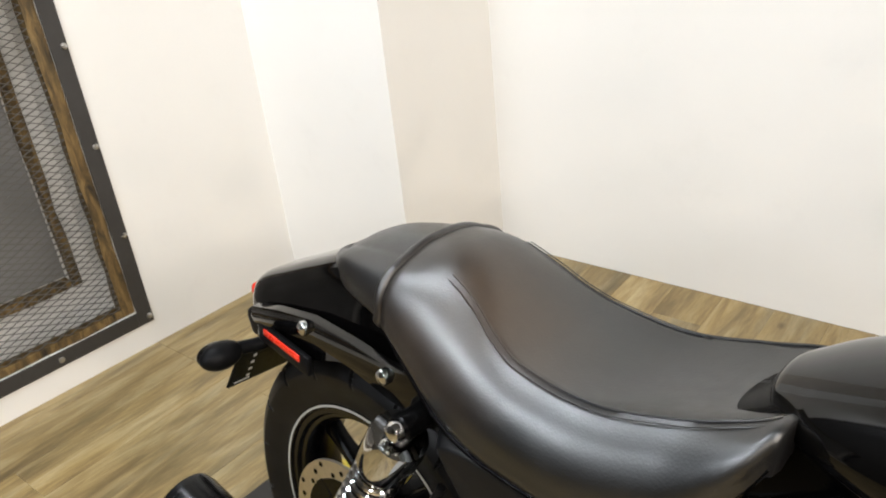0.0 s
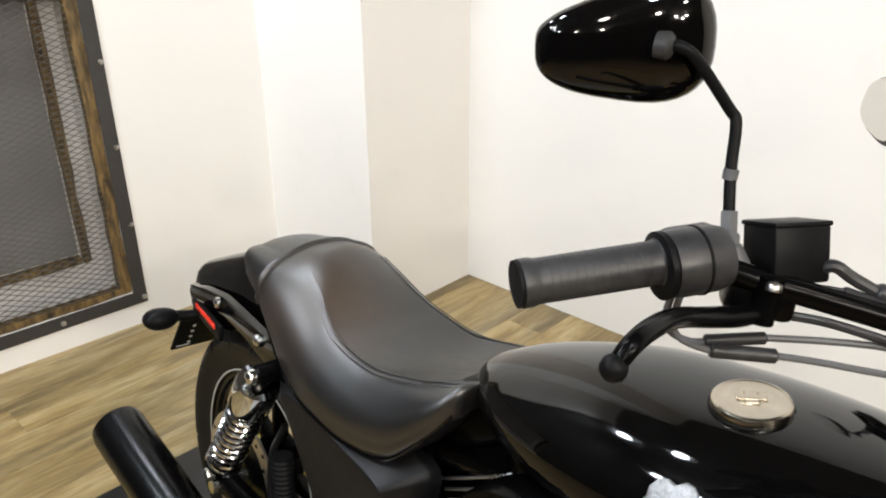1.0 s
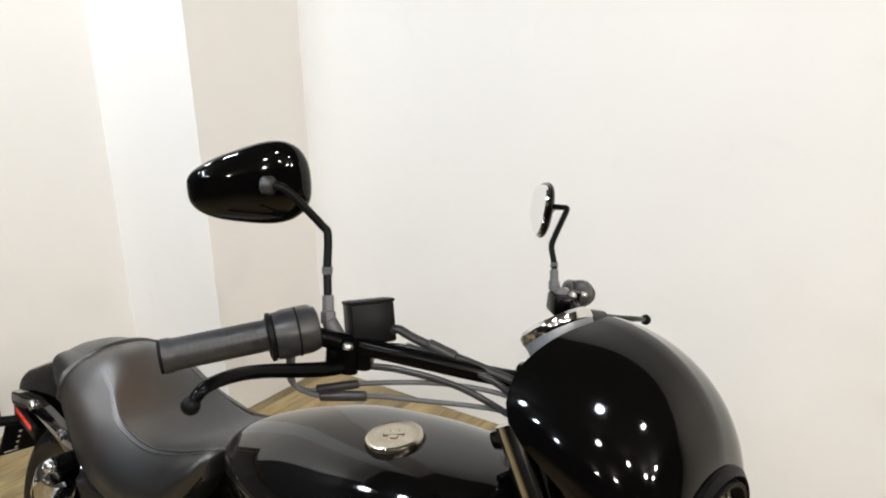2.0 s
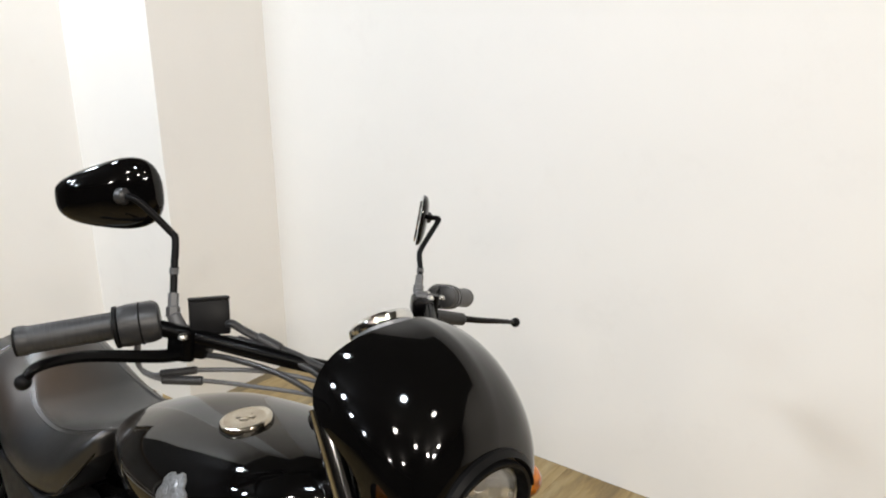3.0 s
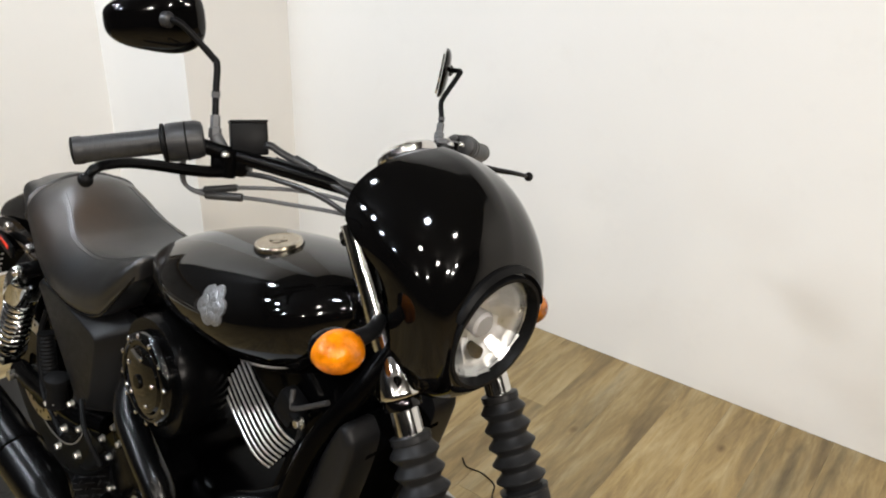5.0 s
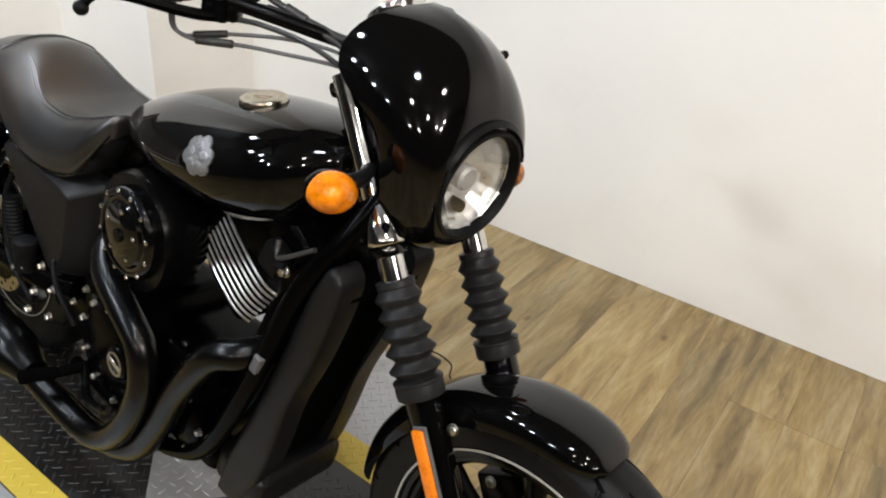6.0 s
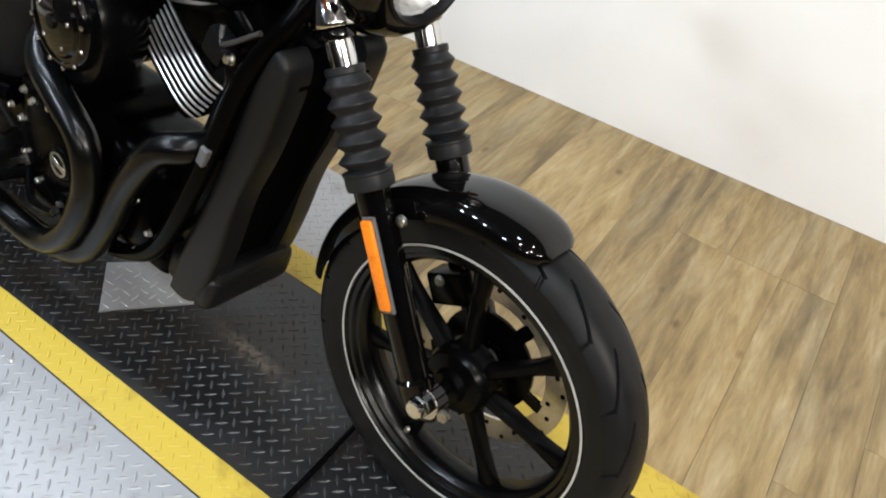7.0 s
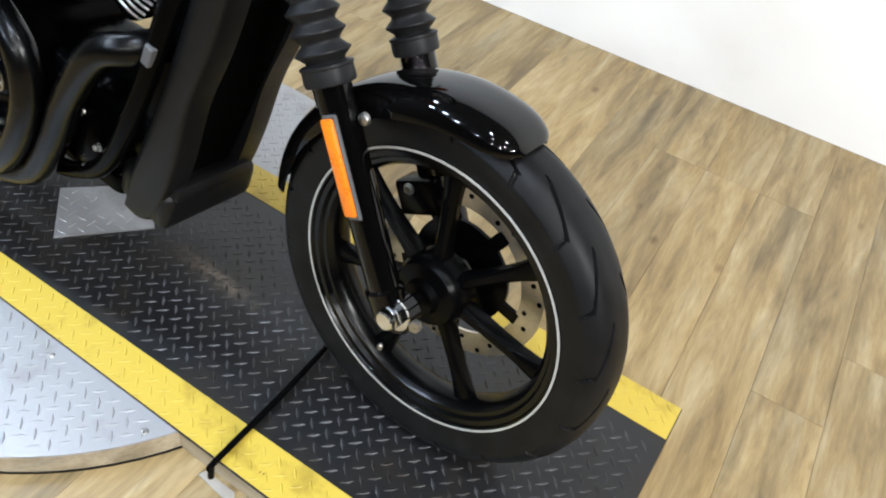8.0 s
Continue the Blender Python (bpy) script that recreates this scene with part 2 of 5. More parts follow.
def tread_plate(name, base, rough, metal, dirt, dirt_at, spec=0.5, specks=0.0, smear=0.0):
    """Sheet metal with dirt in clouds, sparse dark specks and, on the deck, one dried smear of mud."""
    m, nt, b = nodes_of(name)
    tc = nt.nodes.new("ShaderNodeTexCoord")
    n = node(nt, "ShaderNodeTexNoise", Scale=7.0, Detail=7.0, Roughness=0.65)
    g = node(nt, "ShaderNodeTexNoise", Scale=160.0, Detail=3.0)
    fine = node(nt, "ShaderNodeTexNoise", Scale=55.0, Detail=5.0, Roughness=0.7)
    for t in (n, g, fine):
        nt.links.new(tc.outputs["Object"], t.inputs["Vector"])
    color = ramp(nt, n.outputs["Fac"], [(dirt_at, dirt), (dirt_at + 0.16, base)]).outputs["Color"]
    if specks:
        spot = ramp(nt, fine.outputs["Fac"], [(0.29, (0.03, 0.025, 0.02)), (0.335, (1, 1, 1))])
        mx = nt.nodes.new("ShaderNodeMix")
        mx.data_type, mx.blend_type = "RGBA", "MULTIPLY"
        mx.inputs["Factor"].default_value = specks
        nt.links.new(color, mx.inputs["A"])
        nt.links.new(spot.outputs["Color"], mx.inputs["B"])
        color = mx.outputs["Result"]
    if smear:
        mp = nt.nodes.new("ShaderNodeMapping")
        mp.vector_type = "TEXTURE"
        mp.inputs["Location"].default_value = SMEAR_AT
        mp.inputs["Rotation"].default_value = (0, 0, radians(SMEAR_TURN))
        mp.inputs["Scale"].default_value = (0.11, 0.022, 1.0)
        nt.links.new(tc.outputs["Object"], mp.inputs["Vector"])
        ln = nt.nodes.new("ShaderNodeVectorMath")
        ln.operation = "LENGTH"
        nt.links.new(mp.outputs[0], ln.inputs[0])
        near = node(nt, "ShaderNodeMapRange")
        near.inputs["From Min"].default_value, near.inputs["From Max"].default_value = 1.3, 0.2
        nt.links.new(ln.outputs["Value"], near.inputs["Value"])
        rag = ramp(nt, fine.outputs["Fac"], [(0.4, (0, 0, 0)), (0.6, (1, 1, 1))])
        mul = nt.nodes.new("ShaderNodeMath")
        mul.operation = "MULTIPLY"
        nt.links.new(near.outputs["Result"], mul.inputs[0])
        nt.links.new(rag.outputs["Color"], mul.inputs[1])
        mx = nt.nodes.new("ShaderNodeMix")
        mx.data_type = "RGBA"
        mx.inputs["B"].default_value = (0.11, 0.085, 0.06, 1)
        nt.links.new(mul.outputs[0], mx.inputs["Factor"])
        nt.links.new(color, mx.inputs["A"])
        color = mx.outputs["Result"]
    nt.links.new(color, b.inputs["Base Color"])
    mr = node(nt, "ShaderNodeMapRange")
    mr.inputs["To Min"].default_value, mr.inputs["To Max"].default_value = rough + 0.15, rough - 0.12
    nt.links.new(n.outputs["Fac"], mr.inputs["Value"])
    nt.links.new(mr.outputs["Result"], b.inputs["Roughness"])
    b.inputs["Metallic"].default_value = metal
    b.inputs["Specular IOR Level"].default_value = spec
    bp = node(nt, "ShaderNodeBump", Strength=0.1, Distance=0.001)
    nt.links.new(g.outputs["Fac"], bp.inputs["Height"])
    nt.links.new(bp.outputs["Normal"], b.inputs["Normal"])
    return m


SMEAR_AT, SMEAR_TURN = (1.75, -1.528, 0.0), -8
BLACK_PLATE = tread_plate("black_tread_plate", (0.005, 0.0051, 0.0056), 0.36, 0.0, (0.009, 0.007, 0.005), 0.38, 0.55, smear=1.0)
TREAD = tread_plate("worn_tread_lozenges", (0.06, 0.06, 0.064), 0.4, 0.4, (0.022, 0.018, 0.014), 0.42, 0.35)
SILVER_PLATE = tread_plate("aluminium_tread_plate", (0.36, 0.36, 0.362), 0.42, 0.55, (0.26, 0.25, 0.24), 0.28)
YELLOW = tread_plate("yellow_line_paint", (0.5, 0.37, 0.04), 0.42, 0.0, (0.26, 0.18, 0.012), 0.27, specks=0.9)
IRON = surface("dark_angle_iron", (0.045, 0.042, 0.04), 0.5, metal=0.3, grain=60, bump=0.2)
MESH = surface("expanded_metal", (0.17, 0.165, 0.155), 0.45, metal=0.5, grain=60)
BACKING = surface("grey_backing_sheet", (0.7, 0.69, 0.67), 0.5, grain=6, vary=0.15)
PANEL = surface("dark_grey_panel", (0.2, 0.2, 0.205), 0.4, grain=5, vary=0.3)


def clear_glass(name, color=(1, 1, 1), rough=0.0):
    m, nt, b = nodes_of(name)
    b.inputs["Base Color"].default_value = (*color, 1)
    b.inputs["Transmission Weight"].default_value = 1.0
    b.inputs["Roughness"].default_value = rough
    b.inputs["IOR"].default_value = 1.45
    return m


def mirror_glass():
    m, nt, b = nodes_of("mirror_glass")
    b.inputs["Base Color"].default_value = (0.85, 0.86, 0.86, 1)
    b.inputs["Metallic"].default_value = 1.0
    b.inputs["Roughness"].default_value = 0.02
    return m


GLASS = clear_glass("headlight_glass")
MIRROR = mirror_glass()


def tyre_rubber():
    """Dull tyre rubber."""
    m, nt, b = nodes_of("tyre_rubber")
    tc = nt.nodes.new("ShaderNodeTexCoord")
    n = node(nt, "ShaderNodeTexNoise", Scale=30.0, Detail=5.0)
    nt.links.new(tc.outputs["Object"], n.inputs["Vector"])
    r = ramp(nt, n.outputs["Fac"], [(0.3, (0.004, 0.004, 0.0043)), (0.7, (0.008, 0.008, 0.0085))])
    nt.links.new(r.outputs["Color"], b.inputs["Base Color"])
    b.inputs["Roughness"].default_value = 0.42
    b.inputs["Specular IOR Level"].default_value = 0.15
    g2 = node(nt, "ShaderNodeTexNoise", Scale=500.0, Detail=2.0)
    nt.links.new(tc.outputs["Object"], g2.inputs["Vector"])
    bp = node(nt, "ShaderNodeBump", Strength=0.15, Distance=0.001)
    nt.links.new(g2.outputs["Fac"], bp.inputs["Height"])
    nt.links.new(bp.outputs["Normal"], b.inputs["Normal"])
    return m


TYRE = tyre_rubber()

# ---- mesh helpers ----


def finish(bm, smooth=35):
    bmesh.ops.recalc_face_normals(bm, faces=bm.faces)
    for f in bm.faces:
        f.smooth = smooth > 0
    me = bpy.data.meshes.new("mesh")
    bm.to_mesh(me)
    bm.free()
    if smooth:
        me.set_sharp_from_angle(angle=radians(smooth))
    return me


def part(name, bm, material, parent=None, label="", m=None, smooth=35):
    """One mesh object; m moves its points into the parent's frame."""
    if m is not None:
        bm.transform(m)
    me = finish(bm, smooth)
    me.materials.append(material)
    ob = new(name, me)
    if parent is not None:
        ob.parent = parent
    return tagged(ob, label)


def join(*bms):
    out = bms[0]
    for b in bms[1:]:
        me = bpy.data.meshes.new("tmp")
        b.to_mesh(me)
        b.free()
        out.from_mesh(me)
        bpy.data.meshes.remove(me)
    return out


def box(sx, sy, sz, m=None, bevel=0.0, seg=2):
    bm = bmesh.new()
    bmesh.ops.create_cube(bm, size=1.0, matrix=Matrix.Diagonal((sx, sy, sz, 1)))
    if bevel:
        bmesh.ops.bevel(bm, geom=list(bm.edges), offset=bevel, segments=seg, affect="EDGES", profile=0.5)
    if m is not None:
        bm.transform(m)
    return bm


def frame_along(d, up=(0, 0, 1)):
    """A turn whose local z points along d."""
    z = Vector(d).normalized()
    u = Vector(up)
    if abs(z.dot(u)) > 0.95:
        u = Vector((1, 0, 0))
    x = u.cross(z).normalized()
    y = z.cross(x)
    return Matrix((x, y, z)).transposed().to_4x4()


def lathe(profile, m=None, segs=32, caps=True, close=False):
    """Turns (radius, height) pairs round z."""
    bm = bmesh.new()
    rings = []
    for r, z in profile:
        if r < 1e-6:
            rings.append([bm.verts.new((0, 0, z))])
        else:
            rings.append([bm.verts.new((r * math.cos(2 * math.pi * k / segs), r * math.sin(2 * math.pi * k / segs), z)) for k in range(segs)])
    pairs = list(zip(rings, rings[1:]))
    if close:
        pairs.append((rings[-1], rings[0]))
    for a, b in pairs:
        for k in range(segs):
            j = (k + 1) % segs
            if len(a) == 1 and len(b) == 1:
                continue
            if len(a) == 1:
                bm.faces.new((a[0], b[k], b[j]))
            elif len(b) == 1:
                bm.faces.new((a[k], a[j], b[0]))
            else:
                bm.faces.new((a[k], a[j], b[j], b[k]))
    if caps and not close:
        for r in (rings[0], rings[-1]):
            if len(r) > 2:
                bm.faces.new(r)
    if m is not None:
        bm.transform(m)
    return bm


def rod(a, b, r, r2=None, segs=16, bevel=0.0):
    a, b = Vector(a), Vector(b)
    d = (b - a).length
    r2 = r if r2 is None else r2
    prof = [(r, 0), (r2, d)]
    if bevel:
        prof = [(r - bevel, 0), (r, bevel), (r2, d - bevel), (r2 - bevel, d)]
    return lathe(prof, Matrix.Translation(a) @ frame_along(b - a), segs)


def smooth_path(points, steps=6):
    """Catmull-Rom curve through the points."""
    p = [Vector(q) for q in points]
    p = [p[0] * 2 - p[1]] + p + [p[-1] * 2 - p[-2]]
    out = []
    for i in range(1, len(p) - 2):
        for s in range(steps):
            t = s / steps
            a, b, c, d = p[i - 1:i + 3]
            out.append(0.5 * ((2 * b) + (c - a) * t + (2 * a - 5 * b + 4 * c - d) * t * t + (3 * b - a - 3 * c + d) * t ** 3))
    out.append(p[-2])
    return out


def tube(points, r, segs=14, steps=6, closed=False, flat=1.0, taper=None):
    path = smooth_path(points, steps) if steps else [Vector(q) for q in points]
    n = len(path)
    bm = bmesh.new()
    rings = []
    up = Vector((0.013, 0.021, 1)).normalized()
    for i, q in enumerate(path):
        if closed:
            t = path[(i + 1) % n] - path[i - 1]
        else:
            t = path[min(i + 1, n - 1)] - path[max(i - 1, 0)]
        t.normalize()
        x = up - t * up.dot(t)
        if x.length < 0.05:
            x = Vector((1, 0, 0)) - t * t.x
        x.normalize()
        up = x
        y = t.cross(x)
        rr = r if taper is None else r * (taper[0] + (taper[1] - taper[0]) * i / (n - 1))
        rings.append([bm.verts.new(q + (x * math.cos(2 * math.pi * k / segs) * flat + y * math.sin(2 * math.pi * k / segs)) * rr) for k in range(segs)])
    pairs = list(zip(rings, rings[1:]))
    if closed:
        pairs.append((rings[-1], rings[0]))
    for a, b in pairs:
        for k in range(segs):
            j = (k + 1) % segs
            bm.faces.new((a[k], a[j], b[j], b[k]))
    if not closed:
        bm.faces.new(rings[0])
        bm.faces.new(rings[-1])
    return bm


def loft(rings, closed=True, caps=True):
    """Skin over rings of equal length."""
    bm = bmesh.new()
    vs = [[bm.verts.new(p) for p in ring] for ring in rings]
    n = len(vs[0])
    for a, b in zip(vs, vs[1:]):
        for k in range(n if closed else n - 1):
            j = (k + 1) % n
            bm.faces.new((a[k], a[j], b[j], b[k]))
    if caps and closed:
        bm.faces.new(vs[0])
        bm.faces.new(vs[-1])
    return bm


def table(rows, x):
    """Smooth (cubic) reading of rows (x, value, ...) at x."""
    xs = [r[0] for r in rows]
    k = max(0, min(len(xs) - 2, sum(1 for q in xs if q <= x) - 1))
    r0, r1 = rows[k], rows[k + 1]
    t = (x - r0[0]) / (r1[0] - r0[0])
    rm, rp = rows[max(k - 1, 0)], rows[min(k + 2, len(rows) - 1)]
    out = []
    for i in range(1, len(r0)):
        h = r1[0] - r0[0]
        m0 = (r1[i] - rm[i]) / (r1[0] - rm[0]) * h
        m1 = (rp[i] - r0[i]) / (rp[0] - r0[0]) * h
        out.append((2 * t ** 3 - 3 * t * t + 1) * r0[i] + (t ** 3 - 2 * t * t + t) * m0 + (-2 * t ** 3 + 3 * t * t) * r1[i] + (t ** 3 - t * t) * m1)
    return out


def solid(bm, thick):
    """Gives an open skin a thickness."""
    bmesh.ops.recalc_face_normals(bm, faces=bm.faces)
    bmesh.ops.solidify(bm, geom=list(bm.faces), thickness=thick)
    return bm


def slab(outline, z0, z1, m=None, bevel=0.0):
    """A flat plate from an outline in x, y."""
    bm = bmesh.new()
    top = [bm.verts.new((x, y, z1)) for x, y in outline]
    low = [bm.verts.new((x, y, z0)) for x, y in outline]
    bm.faces.new(top)
    bm.faces.new(low[::-1])
    n = len(outline)
    for k in range(n):
        j = (k + 1) % n
        bm.faces.new((low[k], low[j], top[j], top[k]))
    if bevel:
        bmesh.ops.bevel(bm, geom=list(bm.edges), offset=bevel, segments=2, affect="EDGES", profile=0.5)
    if m is not None:
        bm.transform(m)
    return bm


def ellipsoid(rx, ry, rz, m=None, u=24, v=14):
    bm = bmesh.new()
    bmesh.ops.create_uvsphere(bm, u_segments=u, v_segments=v, radius=1.0, matrix=Matrix.Diagonal((rx, ry, rz, 1)))
    if m is not None:
        bm.transform(m)
    return bm


def hexbolt(p, d, r, h, washer=True):
    p = Vector(p)
    m = Matrix.Translation(p) @ frame_along(d)
    b = lathe([(r * 0.92, 0), (r, h * 0.1), (r, h * 0.85), (r * 0.88, h)], m, 6)
    if washer:
        b = join(b, lathe([(r * 1.35, -h * 0.12), (r * 1.35, h * 0.12)], m, 18))
    return b


def dome_bolt(p, d, r, h):
    m = Matrix.Translation(Vector(p)) @ frame_along(d)
    return lathe([(r, 0), (r, h * 0.45), (r * 0.85, h * 0.8), (r * 0.45, h), (0, h * 1.02)], m, 14)


# ---- the room ----


def wall(name, sx, sy, sz, x, y, z, paint=PAINT):
    ob = part(name, box(sx, sy, sz), paint, smooth=0)
    ob.location = (x, y, z)
    return tagged(ob, "plain white painted showroom wall" if paint is PAINT else "unseen far wall, coloured dark to keep paint reflections dark", "wall", kind="structure")


H = CEIL_Z - FLOOR_Z
ZM = (CEIL_Z + FLOOR_Z) / 2
wall("wall_north", X_END + 1.2, 0.12, H, (X_END - 1.2) / 2 + 0.2, 0.06, ZM)
wall("wall_east", 0.12, -Y_END, H, X_END + 0.06, Y_END / 2, ZM, UNSEEN_WALL)
wall("wall_south", X_END + 1.2, 0.12, H, (X_END - 1.2) / 2, Y_END - 0.06, ZM, UNSEEN_WALL)
tagged(part("wall_pillar", box(0.66, 0.505, H, pose(-0.33, -0.2525, ZM)), PAINT, smooth=0), "white painted boxed-in pillar in the room's corner", "wall", kind="structure")
ceiling = tagged(part("ceiling", box(X_END + 2, -Y_END + 0.3, 0.1, pose(X_END / 2 - 0.4, Y_END / 2, CEIL_Z + 0.05)), CEILING, smooth=0), "grey showroom ceiling", "ceiling", kind="structure")

# west wall with the caged opening; it runs a little askew
OY0, OY1, OZ0, OZ1 = -0.6, -2.3, 0.075, 1.13  # the opening
FAR_Y = -0.95                                   # from here on the wall is unseen, and dark for the reflections


def west_piece(y0, y1, z0, z1):
    return box(0.1, abs(y1 - y0), z1 - z0, Matrix.Translation((-0.05, (y0 + y1) / 2, (z0 + z1) / 2)))


west = join(west_piece(0.02, OY0, FLOOR_Z, CEIL_Z), west_piece(OY0, OY1, FLOOR_Z, OZ0), west_piece(OY0, FAR_Y, OZ1, CEIL_Z))
tagged(part("wall_west", west, PAINT, m=WEST, smooth=0), "white painted wall with a caged opening", "wall", kind="structure")
# unseen stretch, added dark to shape what the tank's side reflects
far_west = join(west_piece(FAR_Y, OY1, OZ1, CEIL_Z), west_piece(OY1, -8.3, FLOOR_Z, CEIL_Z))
tagged(part("wall_west_unseen", far_west, UNSEEN_WALL, m=WEST, smooth=0), "unseen wall past the caged opening, coloured dark for darker reflections", "wall", kind="structure")



def cage_panel():
    root = new("cage_panel")
    root.matrix_world = WEST
    # angle iron frame on the wall's face
    t, w = 0.004, 0.047
    y0, y1, z0, z1 = OY0 + 0.045, OY1 - 0.045, OZ0 - 0.045, OZ1 + 0.045
    iron = []
    for (ya, yb, za, zb) in ((y0, y0 - w, z0, z1), (y1 + w, y1, z0, z1), (y0 - w, y1 + w, z0, z0 + w), (y0 - w, y1 + w, z1 - w, z1)):
        iron.append(box(t, abs(ya - yb), zb - za, Matrix.Translation((t / 2 + 0.001, (ya + yb) / 2, (za + zb) / 2)), 0.001, 1))
    part("angle_frame", join(*iron), IRON, root, "dark iron frame")
    bolts = []
    for k in range(5):
        bolts.append((y0 - 0.011, z0 + 0.022 + k * (z1 - z0 - 0.044) / 4))
    for k in range(1, 7):
        bolts += [(y0 - 0.02 - k * 0.27, z0 + 0.022), (y0 - 0.02 - k * 0.27, z1 - 0.022)]
    for y, z in bolts:
        part("bolt", dome_bolt((0.005, y, z), (1, 0, 0), 0.009, 0.006), STEEL, root, "zinc bolt head")
    # rough timber just inside the iron, and a second timber frame deeper in
    rnd = random.Random(4)

    def timber(ya, yb, za, zb, x, dep, up):
        n = 14
        rings = []
        L = (zb - za) if up else abs(yb - ya)
        ha = abs(yb - ya) / 2 if up else (zb - za) / 2
        for i in range(n + 1):
            s = i / n
            j = [rnd.uniform(-0.004, 0.004) for _ in range(4)]
            if up:
                cy = (ya + yb) / 2
                z = za + s * L
                rings.append([(x - dep / 2, cy - ha + j[0], z), (x + dep / 2, cy - ha + j[1], z), (x + dep / 2, cy + ha + j[2], z), (x - dep / 2, cy + ha + j[3], z)])
            else:
                cz = (za + zb) / 2
                y = max(ya, yb) - s * L
                rings.append([(x - dep / 2, y, cz - ha + j[0]), (x + dep / 2, y, cz - ha + j[1]), (x + dep / 2, y, cz + ha + j[2]), (x - dep / 2, y, cz + ha + j[3])])
        return loft(rings)

    ty, tw = y0 - w + 0.001, 0.036
    part("timber", timber(ty, ty - tw, OZ0 + 0.005, OZ1 - 0.005, -0.022, 0.036, True), TIMBER, root, "rough brown timber batten")
    part("timber", timber(ty - tw, y1 + w, OZ0 + 0.004, OZ0 + 0.03, -0.022, 0.036, False), TIMBER, root, "rough brown timber batten")
    part("timber", timber(ty - tw, y1 + w, OZ1 - 0.034, OZ1 - 0.004, -0.022, 0.036, False), TIMBER, root, "rough brown timber batten")
    xb, yb0, zb0, zb1 = -0.16, ty - 0.07, OZ0 + 0.1, OZ1 + 0.2
    part("inner_timber", timber(yb0, yb0 - 0.024, zb0, zb1, xb, 0.03, True), TIMBER, root, "brown timber batten behind the mesh")
    part("inner_timber", timber(yb0 - 0.03, y1 + 0.1, zb0, zb0 + 0.024, xb, 0.03, False), TIMBER, root, "brown timber batten behind the mesh")
    part("backing", box(0.01, 1.9, 1.6, Matrix.Translation((-0.19, -1.4, 0.75))), BACKING, root, "pale sheet behind the mesh")
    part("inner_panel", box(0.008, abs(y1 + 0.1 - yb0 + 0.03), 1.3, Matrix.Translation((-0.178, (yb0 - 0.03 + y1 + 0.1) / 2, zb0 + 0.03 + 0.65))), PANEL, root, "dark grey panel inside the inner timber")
    part("recess_side", join(box(0.19, 0.01, 1.6, Matrix.Translation((-0.104, OY0 - 0.006, 0.75))), box(0.19, 1.75, 0.01, Matrix.Translation((-0.104, -1.46, OZ0 + 0.006)))), BACKING, root)
    # expanded metal: zigzag strands that meet at the knuckles
    pz, py = 0.0098, 0.0225
    verts, faces = [], []

    def strand(p, q):
        a, b = Vector(p), Vector(q)
        d = (b - a).normalized()
        n = Vector((0, -d.z, d.y)) * 0.0011
        x = Vector((0.0011, 0, 0))
        base = len(verts)
        for e in (a - d * 0.001, b + d * 0.001):
            verts.extend([tuple(e + n + x), tuple(e - n + x * 1.6), tuple(e - n - x), tuple(e + n - x * 1.6)])
        for k in range(4):
            j = (k + 1) % 4
            faces.append((base + k, base + j, base + 4 + j, base + 4 + k))

    ys, zs = ty - tw, OZ0 + 0.028
    ny, nz = int((ys - (OY1 + 0.3)) / py), int((OZ1 - 0.034 - zs) / pz)
    for i in range(ny):
        for j in range(nz):
            y, z = ys - i * py, zs + j * pz
            if (i + j) % 2:
                strand((-0.012, y, z), (-0.008, y - py, z + pz))
            else:
                strand((-0.008, y, z + pz), (-0.012, y - py, z))
    me = bpy.data.meshes.new("mesh")
    me.from_pydata(verts, [], faces)
    me.materials.append(MESH)
    ob = new("mesh_screen", me)
    ob.parent = root
    tagged(ob, "expanded metal mesh", kind="stuff")
    return tagged(root, "caged wall opening with iron frame, rough timber and expanded metal mesh", "panel")


cage_panel()


def track_lamp(x, y):
    root = new("track_lamp")
    root.matrix_world = lamp_pose(x, y)
    part("head", lathe([(0.0, 0.09), (0.07, 0.085), (0.09, 0.07), (0.095, -0.055), (0.091, -0.06), (0.088, -0.055), (0.084, -0.03), (0.0, -0.028)], segs=28), WHITE, root)
    up = root.matrix_world.inverted() @ Vector((x, y, CEIL_Z))
    part("stem", rod((0, 0, 0.03), up, 0.01, None, 10), WHITE, root)
    return tagged(root, "white track lamp under the ceiling, switched on", "lamp", "track lamps")


for lx, ly, power, tone in LAMPS:
    track_lamp(lx, ly)

# ---- floor of wood-look planks, a turntable on it ----
floor = tagged(part("floor", box(X_END + 2, -Y_END + 0.3, 0.08, pose(X_END / 2 - 0.4, Y_END / 2, FLOOR_Z - 0.046)), surface("plank_joint", (0.19, 0.145, 0.085), 0.7), smooth=0), "wood-look vinyl plank floor with brown and grey grain", "floor", kind="structure")

TT = Vector((1.43, -1.51, 0))
TT_R = 0.597
DECK = pose(2.05, -1.5275, 0, 0, 0, -1.9)       # the deck lies a little askew; its ends and half width follow
PX0, PX1, PY0, PY1 = -1.825, 0.582, -0.296, 0.296

DECK_INV = DECK.inverted()


def diamond(m, l=0.013, w=0.0042, h=0.0013):
    """One raised lozenge of tread plate: 6 points."""
    pts = [(-l, 0, 0), (0, -w, 0), (l, 0, 0), (0, w, 0), (-l * 0.5, 0, h), (l * 0.5, 0, h)]
    fs = [(0, 1, 4), (1, 5, 4), (1, 2, 5), (2, 3, 5), (3, 4, 5), (3, 0, 4)]
